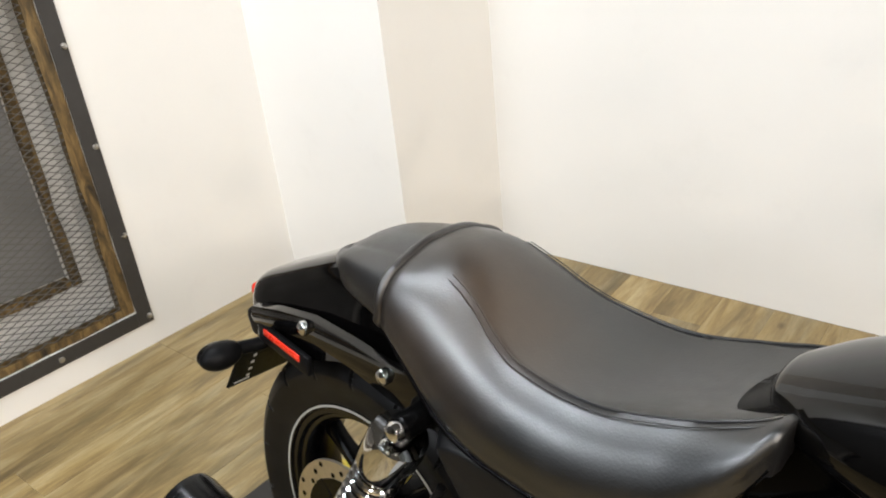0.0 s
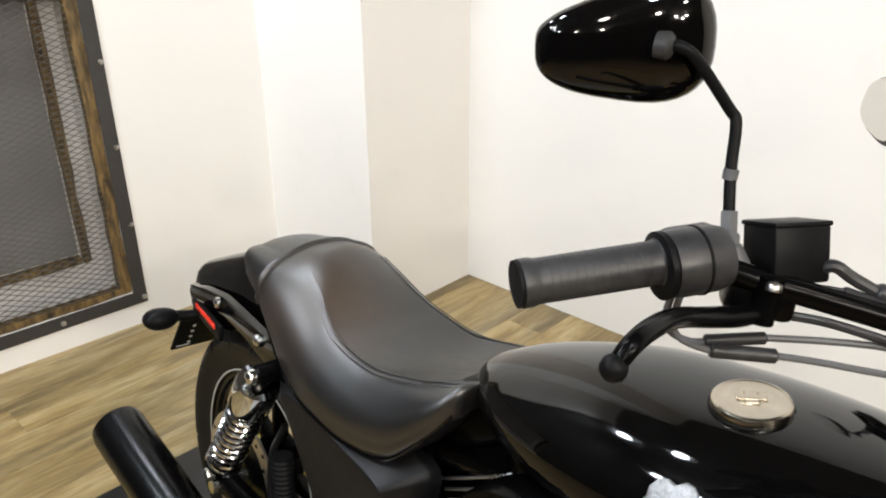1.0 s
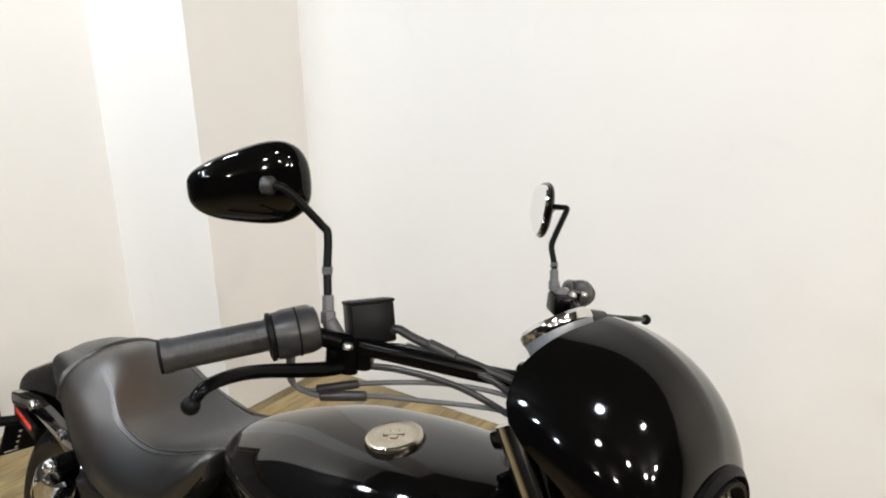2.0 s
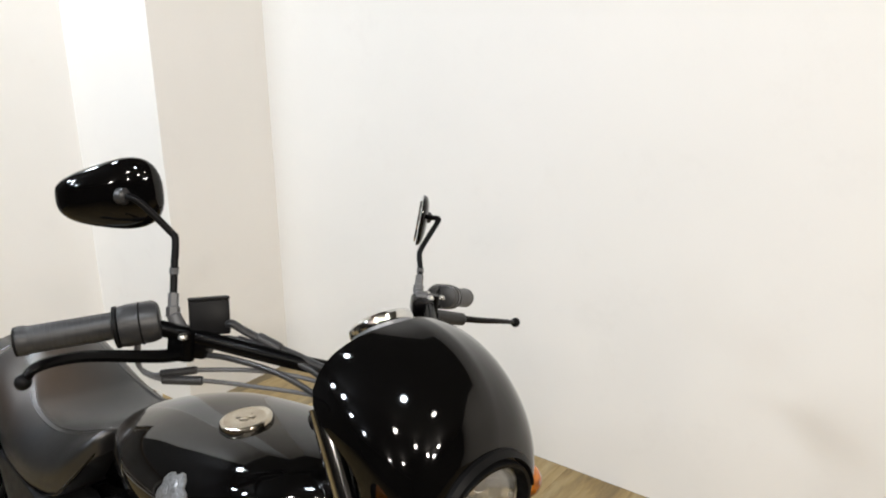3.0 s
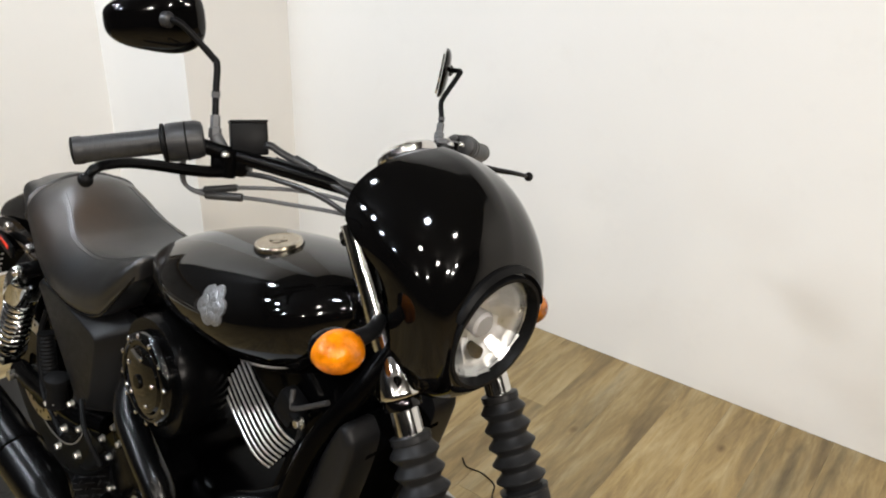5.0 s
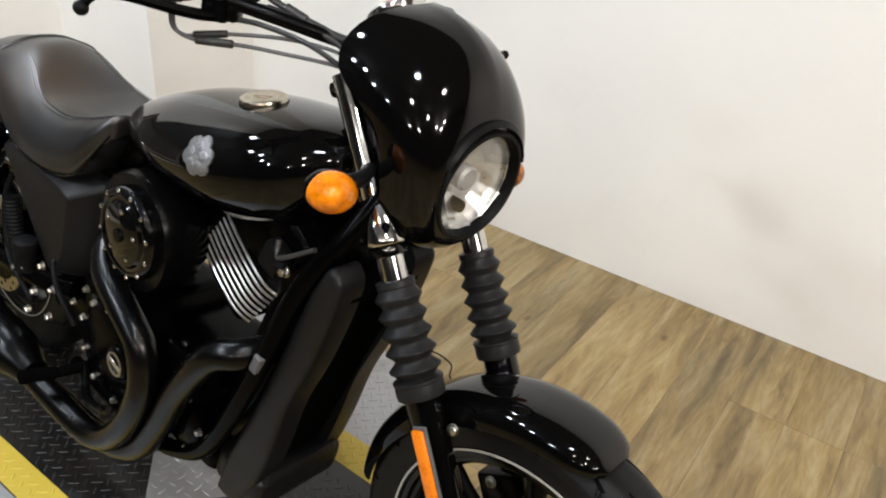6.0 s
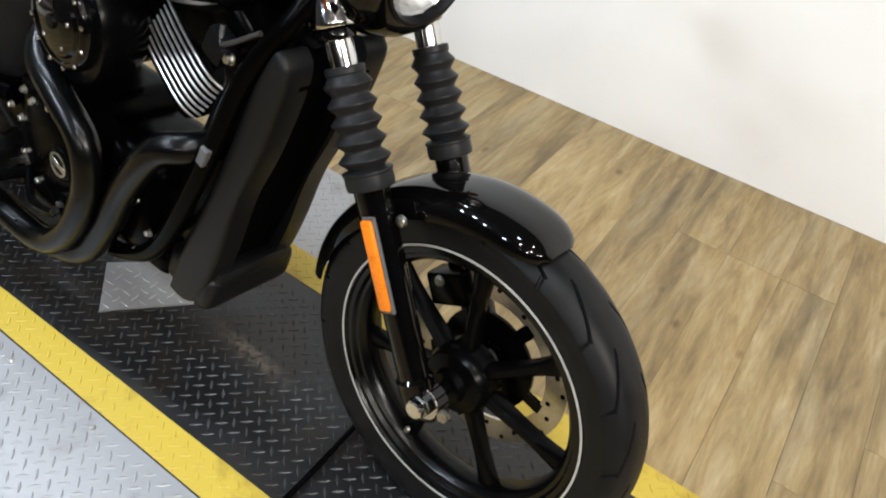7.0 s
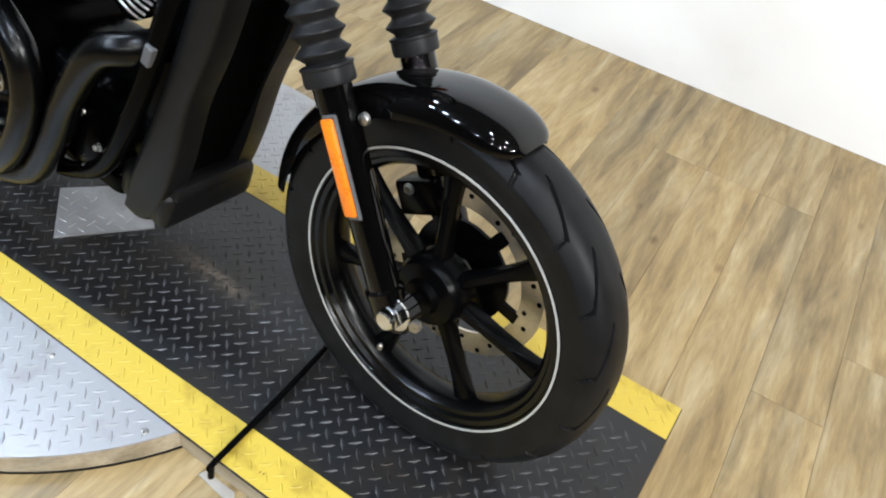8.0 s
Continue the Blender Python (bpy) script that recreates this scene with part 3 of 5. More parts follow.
    return [m @ Vector(p) for p in pts], fs


def tread(name, inside, x0, x1, y0, y1, z, pitch, material, parent, size=1.0, m=Matrix()):
    verts, faces = [], []
    ni, nj = int((x1 - x0) / pitch), int((y1 - y0) / pitch)
    for i in range(ni):
        for j in range(nj):
            for turn in (0, 1):
                x, y = x0 + (i + 0.25 + 0.5 * turn) * pitch, y0 + (j + 0.25 + 0.5 * turn) * pitch
                if not inside(x, y):
                    continue
                p, f = diamond(m @ pose(x, y, z, 0, 0, 44 + 90 * turn), 0.0132 * size, 0.0034 * size, 0.0015 * size)
                base = len(verts)
                verts += [tuple(q) for q in p]
                faces += [tuple(base + k for k in g) for g in f]
    me = bpy.data.meshes.new("mesh")
    me.from_pydata(verts, [], faces)
    me.materials.append(material)
    ob = new(name, me)
    ob.parent = parent
    return tagged(ob, kind="stuff")


def in_disc(x, y, margin=0.016):
    return (x - TT.x) ** 2 + (y - TT.y) ** 2 < (TT_R - margin) ** 2


def turntable():
    root = new("turntable")
    root.location = (0, 0, 0)
    m = Matrix.Translation((TT.x, TT.y, 0))
    part("disc", lathe([(0, FLOOR_Z + 0.012), (TT_R - 0.004, FLOOR_Z + 0.012), (TT_R - 0.004, -0.003), (TT_R, -0.003), (TT_R, 0.0), (0, 0.0)], m, 96), SILVER_PLATE, root, "aluminium tread plate disc")
    part("rim", lathe([(TT_R - 0.003, FLOOR_Z + 0.001), (TT_R + 0.001, FLOOR_Z + 0.001), (TT_R + 0.001, -0.0035), (TT_R - 0.003, -0.0035)], m, 96, close=True, caps=False), PLY, root, "bare plywood edge")
    part("deck_board", box(PX1 - PX0 - 0.004, PY1 - PY0 - 0.004, 0.046, DECK @ pose((PX0 + PX1) / 2, (PY0 + PY1) / 2, FLOOR_Z + 0.024)), PLY, root, "bare plywood board under the deck")
    part("deck", box(PX1 - PX0, PY1 - PY0, 0.007, DECK @ pose((PX0 + PX1) / 2, (PY0 + PY1) / 2, 0.0005), 0.0015, 1), BLACK_PLATE, root, "black tread plate deck")
    # black ring that puts in the shade between rim and floor
    part("shadow_gap", lathe([(TT_R - 0.002, FLOOR_Z), (TT_R + 0.0025, FLOOR_Z), (TT_R + 0.0025, FLOOR_Z + 0.005), (TT_R - 0.002, FLOOR_Z + 0.005)], m, 96, close=True, caps=False), RUBBER, root, "dark ring drawn as the shadow line under the rim")
    w = 0.084
    # the line nearer the room tapers towards its far end
    for pts in ([(PX0 + 0.002, PY0 + 0.002), (PX1 - 0.002, PY0 + 0.002), (PX1 - 0.002, PY0 + w), (PX0 + 0.002, PY0 + 0.056)],
                [(PX0 + 0.002, PY1 - w), (PX1 - 0.002, PY1 - w), (PX1 - 0.002, PY1 - 0.002), (PX0 + 0.002, PY1 - 0.002)]):
        bm = slab(pts, 0.0012, 0.0052)
        bm.transform(DECK)
        part("painted_line", bm, YELLOW, root, "worn yellow safety line")
    z = 0.004

    def near_edge(x):
        return PY0 + 0.056 + (w - 0.056) * (x - PX0) / (PX1 - PX0)

    tread("deck_treads", lambda x, y: near_edge(x) + 0.01 < y < PY1 - w - 0.01, PX0 + 0.5, PX1 - 0.01, PY0 + 0.056, PY1 - w, z, 0.0325, TREAD, root, m=DECK)
    tread("line_treads", lambda x, y: y < near_edge(x) - 0.011 or y > PY1 - w + 0.011, PX0 + 0.8, PX1 - 0.01, PY0, PY1, 0.0052, 0.0325, YELLOW, root, 0.9, DECK)
    tread("disc_treads", lambda x, y: in_disc(x, y) and abs((DECK_INV @ Vector((x, y, 0))).y) > PY1 + 0.012, TT.x - TT_R, TT.x + TT_R, TT.y - TT_R, TT.y + TT_R, 0.0, 0.0325, SILVER_PLATE, root)
    for x, y in ((1.663, -1.836), (1.90, -1.85), (1.42, -1.83), (1.18, -1.82), (1.56, -0.96), (1.3, -0.95)):
        part("screw", dome_bolt((x, y, 0), (0, 0, 1), 0.006, 0.003), STEEL, root, "zinc screw head")
    return tagged(root, "motorcycle turntable of black and aluminium tread plate with yellow lines", "turntable")


turntable()
loose = tagged(part("tread_plate", slab([(1.44, -1.647), (1.567, -1.508), (1.465, -1.416), (1.333, -1.543)], 0.0052, 0.0085), SILVER_PLATE), "loose square of aluminium tread plate on the black deck", "plate")


def loose_treads():
    a, b2, d = Vector((1.44, -1.647, 0)), Vector((1.567, -1.508, 0)), Vector((1.333, -1.543, 0))
    verts, faces = [], []
    for i in range(5):
        for j in range(4):
            for turn in (0, 1):
                p = a + (b2 - a) * ((i + 0.35 + 0.5 * turn) / 5.2) + (d - a) * ((j + 0.35 + 0.5 * turn) / 4.2)
                v, f = diamond(pose(p.x, p.y, 0.0085, 0, 0, 2 + 90 * turn), 0.0125, 0.0034, 0.0015)
                base = len(verts)
                verts += [tuple(q) for q in v]
                faces += [tuple(base + k for k in g) for g in f]
    me = bpy.data.meshes.new("mesh")
    me.from_pydata(verts, [], faces)
    me.materials.append(SILVER_PLATE)
    ob = new("treads", me)
    ob.parent = loose


loose_treads()
TAB = surface("cloudy_clear_plastic", (0.3, 0.28, 0.25), 0.3, grain=40)
tagged(part("plastic_tab", slab([(2.0, -1.84), (2.006, -1.828), (2.07, -1.83), (2.078, -1.84), (2.06, -1.848)], FLOOR_Z + 0.0005, FLOOR_Z + 0.003, bevel=0.0008), TAB), "small cloudy plastic tab on the floor beside the deck", "tab")
tagged(part("wire", tube([(1.50, -0.76, FLOOR_Z + 0.003), (1.53, -0.781, FLOOR_Z + 0.003), (1.57, -0.776, FLOOR_Z + 0.003), (1.604, -0.782, FLOOR_Z + 0.003), (1.633, -0.796, FLOOR_Z + 0.003), (1.652, -0.835, FLOOR_Z + 0.003), (1.69, -0.862, FLOOR_Z + 0.003), (1.73, -0.9, FLOOR_Z + 0.003)], 0.002, 6, 4), RUBBER), "bit of thin black wire lying on the floor", "wire")
tagged(part("hook_rod", tube([(2.035, -1.53, 0.018), (2.036, -1.66, 0.014), (2.033, -1.828, 0.012), (2.033, -1.838, 0.006), (2.033, -1.842, -0.018)], 0.0055, 10, 4), SATIN), "thin black steel rod with a bent end lying on the deck", "rod")

# ---- the motorcycle ----
# x forward from the rear, y to its left, z up; it leans on its side stand, and the bars are turned a little
BODY = pose(0.6957, -1.4573, 0.002, -7.2, 0, -5.55)
FRONT = pose(0.7009, -1.4122, 0.002, -10.18, 0, -7.55)
FR = BODY.inverted() @ FRONT
LOW = FR @ pose(0, 0, 0.793) @ pose(0, 0, 0, 3.8) @ pose(0, 0, -0.8)   # fork, wheel and fender
bike = new("motorcycle")
bike.matrix_world = BODY
tagged(bike, "black cruiser motorcycle leaning on its side stand on the turntable", "motorcycle")


def bp(name, bm, mat, label="", parent=None, smooth=35):
    return part(name, bm, mat, parent or bike, label, smooth=smooth)


def fp(name, bm, mat, label="", parent=None, smooth=35):
    return part(name, bm, mat, parent or bike, label, FR, smooth)


def lp(name, bm, mat, label="", parent=None, smooth=35):
    return part(name, bm, mat, parent or bike, label, LOW, smooth)


def mirrored(bm):
    bm.transform(Matrix.Diagonal((1, -1, 1, 1)))
    bmesh.ops.reverse_faces(bm, faces=bm.faces)
    return bm


def groove(u, v):
    """1 inside a hooked tread groove; u goes round the tyre, v across it."""
    side = abs(v - 0.5)
    if side > 0.37 or side < 0.07:
        return 0.0
    f = (u * 18 + (0.5 if v > 0.5 else 0.0)) % 1.0
    long = 0.15 + (0.225 - side) * 4.6 if side < 0.225 else 0.15 - (side - 0.225) * 0.6
    return 1.0 if abs(f - long) < (0.055 if side < 0.225 else 0.027) else 0.0


def tyre_mesh(R, half, rim, n=900, across=120):
    """A tyre round the y axis with its tread cut in."""
    prof = []
    for k in range(across + 1):
        a = math.pi * (k / across)
        s, c = math.cos(a), math.sin(a)
        y = half * math.copysign(abs(s) ** 0.75, s) * (1 - 0.27 * max(0.0, 1 - c / 0.5))
        prof.append((rim + 0.0135 + (R - rim - 0.0135) * c ** 0.75, y))
    verts, faces = [], []
    for i in range(n):
        t = 2 * math.pi * i / n
        for k, (r, y) in enumerate(prof):
            g = groove(i / n, k / across)
            r2, y2 = r - 0.007 * g, y * (1 - 0.03 * g)
            verts.append((r2 * math.cos(t), y2, r2 * math.sin(t)))
    m = across + 1
    for i in range(n):
        j = (i + 1) % n
        for k in range(across):
            faces.append((i * m + k, i * m + k + 1, j * m + k + 1, j * m + k))
    me = bpy.data.meshes.new("tyre")
    me.from_pydata(verts, [], faces)
    bm = bmesh.new()
    bm.from_mesh(me)
    bpy.data.meshes.remove(me)
    return bm


AXIS_Y = Matrix.Rotation(radians(-90), 4, "X")  # turns z to y


def wheel(name, centre, R, half, rim, spokes, put, disc_y, disc_r, hub_half):
    m = Matrix.Translation(centre)
    tyre_bm = tyre_mesh(R, half, rim)
    tyre_bm.transform(m)
    w = put(name, tyre_bm, TYRE, "black rubber tyre with hooked tread grooves")
    mz = m @ AXIS_Y
    hw = half * 0.74
    prof = [(rim + 0.012, -hw), (rim + 0.012, -hw + 0.006), (rim - 0.004, -hw + 0.01), (rim - 0.012, -hw + 0.02), (rim - 0.014, -0.012), (rim - 0.014, 0.012), (rim - 0.012, hw - 0.02), (rim - 0.004, hw - 0.01), (rim + 0.012, hw - 0.006), (rim + 0.012, hw), (rim + 0.006, hw), (rim + 0.004, hw - 0.004), (rim - 0.004, hw - 0.005), (rim - 0.008, hw - 0.012), (rim - 0.014, hw - 0.013), (rim - 0.02, hw - 0.02), (rim - 0.024, 0.012), (rim - 0.024, -0.012), (rim - 0.02, -hw + 0.02), (rim - 0.014, -hw + 0.013), (rim - 0.008, -hw + 0.012), (rim - 0.004, -hw + 0.005), (rim + 0.004, -hw + 0.004), (rim + 0.006, -hw)]
    put("rim", lathe(prof, mz, 72, caps=False, close=True), PIPE, "gloss black cast rim", w)
    for s in (-1, 1):
        put("pinstripe", lathe([(rim + 0.0090, s * (hw + 0.0002)), (rim + 0.0122, s * (hw + 0.0002)), (rim + 0.0122, s * (hw + 0.0014)), (rim + 0.0090, s * (hw + 0.0014))], mz, 72, caps=False, close=True), STRIPE, "thin pale rim line", w)
    put("hub", lathe([(0.0, -hub_half), (0.026, -hub_half), (0.03, -hub_half + 0.012), (0.052, -hub_half + 0.016), (0.056, -0.028), (0.06, -0.016), (0.06, 0.016), (0.038, 0.024), (0.034, hub_half - 0.01), (0.03, hub_half), (0, hub_half)], mz, 32), SATIN, "black hub", w)
    for k in range(spokes):
        a = 2 * math.pi * k / spokes + math.pi + 0.36
        rings = []
        for s in range(9):
            t = s / 8
            r = 0.04 + (rim - 0.016 - 0.04) * t
            wide = 0.0145 - 0.004 * math.sin(math.pi * min(t * 1.15, 1)) + (0.005 * max(0, t - 0.8) / 0.2)
            deep = 0.018 - 0.006 * t
            ring = []
            for j in range(10):
                b = 2 * math.pi * j / 10
                ring.append((wide * math.copysign(abs(math.cos(b)) ** 0.6, math.cos(b)), deep * math.copysign(abs(math.sin(b)) ** 0.7, math.sin(b)), r))
            rings.append(ring)
        bm = loft(rings)
        bm.transform(m @ Matrix.Rotation(a, 4, "Y"))
        put("spoke", bm, SATIN, "", w)
    put("valve", lathe([(0.005, 0.0), (0.005, 0.018), (0.0035, 0.02), (0.0035, 0.03), (0.0, 0.031)], m @ Matrix.Rotation(radians(200), 4, "Y") @ Matrix.Translation((0, -0.014, rim - 0.02)) @ Matrix.Rotation(radians(155), 4, "X"), 12), STEEL, "short tyre valve", w)
    # brake disc with drilled ring and carrier
    md = m @ Matrix.Translation((0, disc_y, 0)) @ AXIS_Y
    ri = disc_r * 0.74
    d = lathe([(ri, -0.0025), (disc_r, -0.0025), (disc_r, 0.0025), (ri, 0.0025)], md, 64, caps=False, close=True)
    put("brake_disc", d, DISC, "drilled steel brake disc", w)
    dd_holes = []
    for k in range(30):
        a = 2 * math.pi * k / 30
        rr = ri + (disc_r - ri) * (0.28, 0.55, 0.8)[k % 3]
        dd_holes.append(lathe([(0.0045, -0.0032), (0.0045, 0.0032)], md @ Matrix.Translation((rr * math.cos(a), rr * math.sin(a), 0)), 8))
    for h in dd_holes:
        put("disc_hole", h, SATIN, "", w)
    put("disc_carrier", lathe([(0.04, -0.003), (disc_r * 0.55, -0.002), (ri + 0.004, -0.0035), (ri + 0.004, 0.0035), (disc_r * 0.55, 0.002), (0.04, 0.003)], md, 40, caps=False, close=True) if disc_y < 0 else lathe([(0.04, -0.004), (disc_r * 0.58, -0.003), (disc_r * 0.58, 0.003), (0.04, 0.004)], md, 40, caps=False, close=True), SATIN, "", w)
    for k in range(5):
        a = 2 * math.pi * k / 5 + 0.5
        put("disc_button", box(0.024, 0.007, ri - disc_r * 0.58 + 0.012, m @ Matrix.Translation((0, disc_y, 0)) @ Matrix.Rotation(a, 4, "Y") @ Matrix.Translation((0, 0, (ri + disc_r * 0.58) / 2)), 0.002, 1), SATIN, "", w)
    return w


# front end
FA = (1.522, 0.004, 0.311)


def fork(z, y=0.0, off=0.0):
    """A point on the fork's line at height z."""
    return Vector((1.46 + (0.40 - z) * 0.57 + off, y, z))


front_wheel = wheel("front_wheel", FA, 0.304, 0.056, 0.223, 7, lp, 0.058, 0.155, 0.05)
rear_wheel = wheel("rear_wheel", (0.055, 0, 0.296), 0.296, 0.071, 0.192, 7, bp, -0.085, 0.13, 0.08)
UP = (fork(1.0) - fork(0.5)).normalized()
for s in (-1, 1):
    FY = 0.095 if s < 0 else 0.081
    leg = lp("fork_leg", join(rod(fork(0.315, s * FY), fork(0.603, s * FY), 0.024, 0.0265, 24, 0.004), rod(fork(0.298, s * FY), fork(0.35, s * FY), 0.026, 0.029, 20, 0.008), rod((1.522, s * 0.07, 0.311), (1.522, s * 0.104, 0.311), 0.03, None, 24, 0.004)), GLOSS, "gloss black fork leg")
    lp("fork_tube", rod(fork(0.58, s * FY), fork(0.99, s * FY), 0.0195, None, 24), CHROME, "chrome fork tube")
    # pleated boot
    base = fork(0.598, s * FY)
    prof = [(0.0275, 0.0), (0.034, 0.002), (0.035, 0.008), (0.0345, 0.022), (0.036, 0.024), (0.036, 0.027), (0.03, 0.029)]
    n = 5
    L = (fork(0.744, s * FY) - base).length
    for k in range(n):
        z = 0.03 + (L - 0.042) * k / n
        dz = (L - 0.042) / n
        rmax = 0.037 - 0.0045 * k / n
        prof += [(0.0258, z), (0.0265, z + dz * 0.1), (rmax, z + dz * 0.47), (rmax, z + dz * 0.55), (0.0265, z + dz * 0.92)]
    prof += [(0.026, L - 0.011), (0.0275, L - 0.009), (0.0275, L - 0.001), (0.025, L)]
    lp("fork_boot", lathe(prof, Matrix.Translation(base) @ frame_along(UP), 32), BOOT, "pleated black rubber fork boot")
    lp("fender_bolt", dome_bolt(fork(0.575, s * 0.088, 0.045) , (0, s, 0), 0.009, 0.008), STEEL, "silver bolt")
    lp("fork_collar", lathe([(0.0295, 0), (0.0305, 0.002), (0.0305, 0.006), (0.021, 0.062), (0.0196, 0.064)], Matrix.Translation(fork(0.788, s * FY)) @ frame_along(UP), 28), CHROME, "tapered chrome fork cover")
    lp("fork_nut", lathe([(0.0205, 0), (0.0255, 0.002), (0.0265, 0.008), (0.0255, 0.014), (0.022, 0.017)], Matrix.Translation(fork(0.773, s * FY)) @ frame_along(UP), 24), GLOSS, "gloss black clamp ring")

# reflector on the right leg
refl = lp("side_reflector", box(0.021, 0.008, 0.135, Matrix.Translation(fork(0.51, -0.125, 0.007)) @ Matrix.Rotation(radians(-29), 4, "Y"), 0.0035, 2), ORANGE, "orange reflector strip")
lp("reflector_back", box(0.025, 0.006, 0.145, Matrix.Translation(fork(0.51, -0.1205, 0.009)) @ Matrix.Rotation(radians(-29), 4, "Y"), 0.002, 1), GREY, "", refl)
for s in (-1, 1):
    lp("reflector_left" if s > 0 else "leg_bracket", rod(fork(0.51, s * 0.1), fork(0.51, s * 0.119), 0.01), SATIN)
lp("axle_bolt", join(hexbolt((1.524, -0.103, 0.32), (0, -1, 0), 0.02, 0.014), rod((1.524, -0.113, 0.32), (1.524, -0.128, 0.32), 0.015, None, 20, 0.002)), CHROME, "chrome axle bolt")
lp("pinch_bolt", hexbolt((1.564, -0.103, 0.33), (0.2, -1, 0.2), 0.0095, 0.012, False), STEEL, "brass coloured pinch bolt")
lp("axle", rod((1.522, -0.108, 0.316), (1.522, 0.115, 0.311), 0.011), SATIN)
# caliper on the far leg
cal = lp("brake_caliper", join(box(0.08, 0.05, 0.06, Matrix.Translation((1.425, 0.066, 0.40)) @ Matrix.Rotation(radians(-30), 4, "Y"), 0.008), box(0.05, 0.03, 0.08, Matrix.Translation((1.42, 0.085, 0.43)) @ Matrix.Rotation(radians(-30), 4, "Y"), 0.006)), SATIN, "black brake caliper")
lp("caliper_bolt", hexbolt((1.41, 0.04, 0.41), (0, -1, 0), 0.007, 0.006), STEEL, "", cal)


def front_fender():
    rows = []
    n = 64
    for i in range(n + 1):
        t = (i / n) ** 1.5
        a = radians(74.5 + (172 - 74.5) * t)
        r = table([(0, 0.327), (0.02, 0.335), (0.06, 0.342), (0.12, 0.345), (0.25, 0.345), (0.5, 0.338), (0.8, 0.326), (1, 0.318)], t)[0]
        half = table([(0, 0.03), (0.015, 0.044), (0.05, 0.056), (0.1, 0.062), (0.3, 0.068), (0.75, 0.068), (1, 0.05)], t)[0]
        drop = table([(0, 0.008), (0.015, 0.016), (0.05, 0.029), (0.12, 0.037), (0.4, 0.045), (0.8, 0.042), (1, 0.03)], t)[0]
        row = []
        for k in range(19):
            u = -1 + 2 * k / 18
            y = half * math.sin(u * math.pi / 2) if abs(u) < 1 else half * u
            rr = r - drop * (abs(u) ** 2.6)
            row.append((1.52 + rr * math.cos(a), y, 0.296 + rr * math.sin(a)))
        rows.append(row)
    return solid(loft(rows, closed=False), 0.003)


lp("front_fender", front_fender(), GLOSS, "gloss black front fender")
# yokes
lp("lower_yoke", join(box(0.06, 0.23, 0.032, Matrix.Translation(fork(0.80, 0, -0.005)) @ Matrix.Rotation(radians(-29), 4, "Y"), 0.008), rod(fork(0.79, 0, -0.05), fork(0.99, 0, -0.05), 0.028)), GLOSS, "black lower fork yoke")
lp("upper_yoke", box(0.065, 0.205, 0.024, Matrix.Translation(fork(0.975, 0, -0.005)) @ Matrix.Rotation(radians(-29), 4, "Y"), 0.008), GLOSS, "black upper fork yoke")

# headlight fairing: from the round opening back to its rear edge
HL = Vector((1.303, 0, 0.872))
OPEN_R = 0.078
EDGE = [(-90, 1.232, 0.0, 0.755), (-62, 1.23, 0.06, 0.768), (-38, 1.226, 0.1, 0.805), (-8, 1.226, 0.118, 0.87), (18, 1.212, 0.13, 0.935), (34, 1.142, 0.138, 0.985), (48, 1.126, 0.118, 1.028), (66, 1.138, 0.074, 1.064), (90, 1.158, 0.0, 1.085)]


def fairing():
    n, ms = 72, 16
    rings = []
    for s in range(ms + 1):
        q = s / ms * math.pi / 2
        ring = []
        for k in range(n):
            a = 360 * k / n - 180
            fold = a if -90 <= a <= 90 else (180 - a if a > 90 else -180 - a)
            side = 1 if -90 <= a <= 90 else -1
            ex, ey, ez = table(EDGE, max(-90, min(90, fold)))
            cy, cz = OPEN_R * math.cos(radians(fold)), HL.z + OPEN_R * math.sin(radians(fold))
            cx = HL.x - 0.015 * (fold / 90) * (1 if fold < 0 else -0.2)
            if fold < 0:
                cx = HL.x + 0.016 * fold / 90
            x = cx + (ex - cx) * (1 - math.cos(q))
            y = cy + (ey - cy) * math.sin(q)
            z = cz + (ez - cz) * math.sin(q)
            ring.append((x, side * y, z))
        rings.append(ring)
    return solid(loft(rings, caps=False), 0.004)


cowl = fp("headlight_fairing", fairing(), GLOSS, "gloss black quarter fairing", smooth=60)
HLM = Matrix.Translation((1.294, 0, HL.z)) @ Matrix.Rotation(radians(97), 4, "Y")   # local z looks ahead, a little down
fp("bezel", lathe([(0.081, -0.006), (0.0825, 0.006), (0.081, 0.012), (0.0765, 0.012), (0.0725, 0.002), (0.0745, -0.012), (0.079, -0.03)], HLM, 64, caps=False, close=True), PLASTIC, "black rubber bezel", cowl)
# visor lip above the lamp
lip = []
for k in range(25):
    a = radians(20 + 140 * k / 24)
    w = math.sin(math.pi * k / 24) ** 0.5
    lip.append([(1.301, 0.083 * math.cos(a), HL.z + 0.083 * math.sin(a)), (1.309 + 0.005 * w, 0.086 * math.cos(a), HL.z + 0.086 * math.sin(a)), (1.305 + 0.004 * w, (0.088 + 0.006 * w) * math.cos(a), HL.z + (0.088 + 0.006 * w) * math.sin(a)), (1.288, (0.09 + 0.006 * w) * math.cos(a), HL.z + (0.09 + 0.006 * w) * math.sin(a))])
fp("visor_lip", loft(lip), PLASTIC, "matt black lip over the lamp", cowl)
HLB = HLM @ Matrix.Translation((0, 0, 0.006)) @ Matrix.Diagonal((1.03, 1.03, 1, 1))
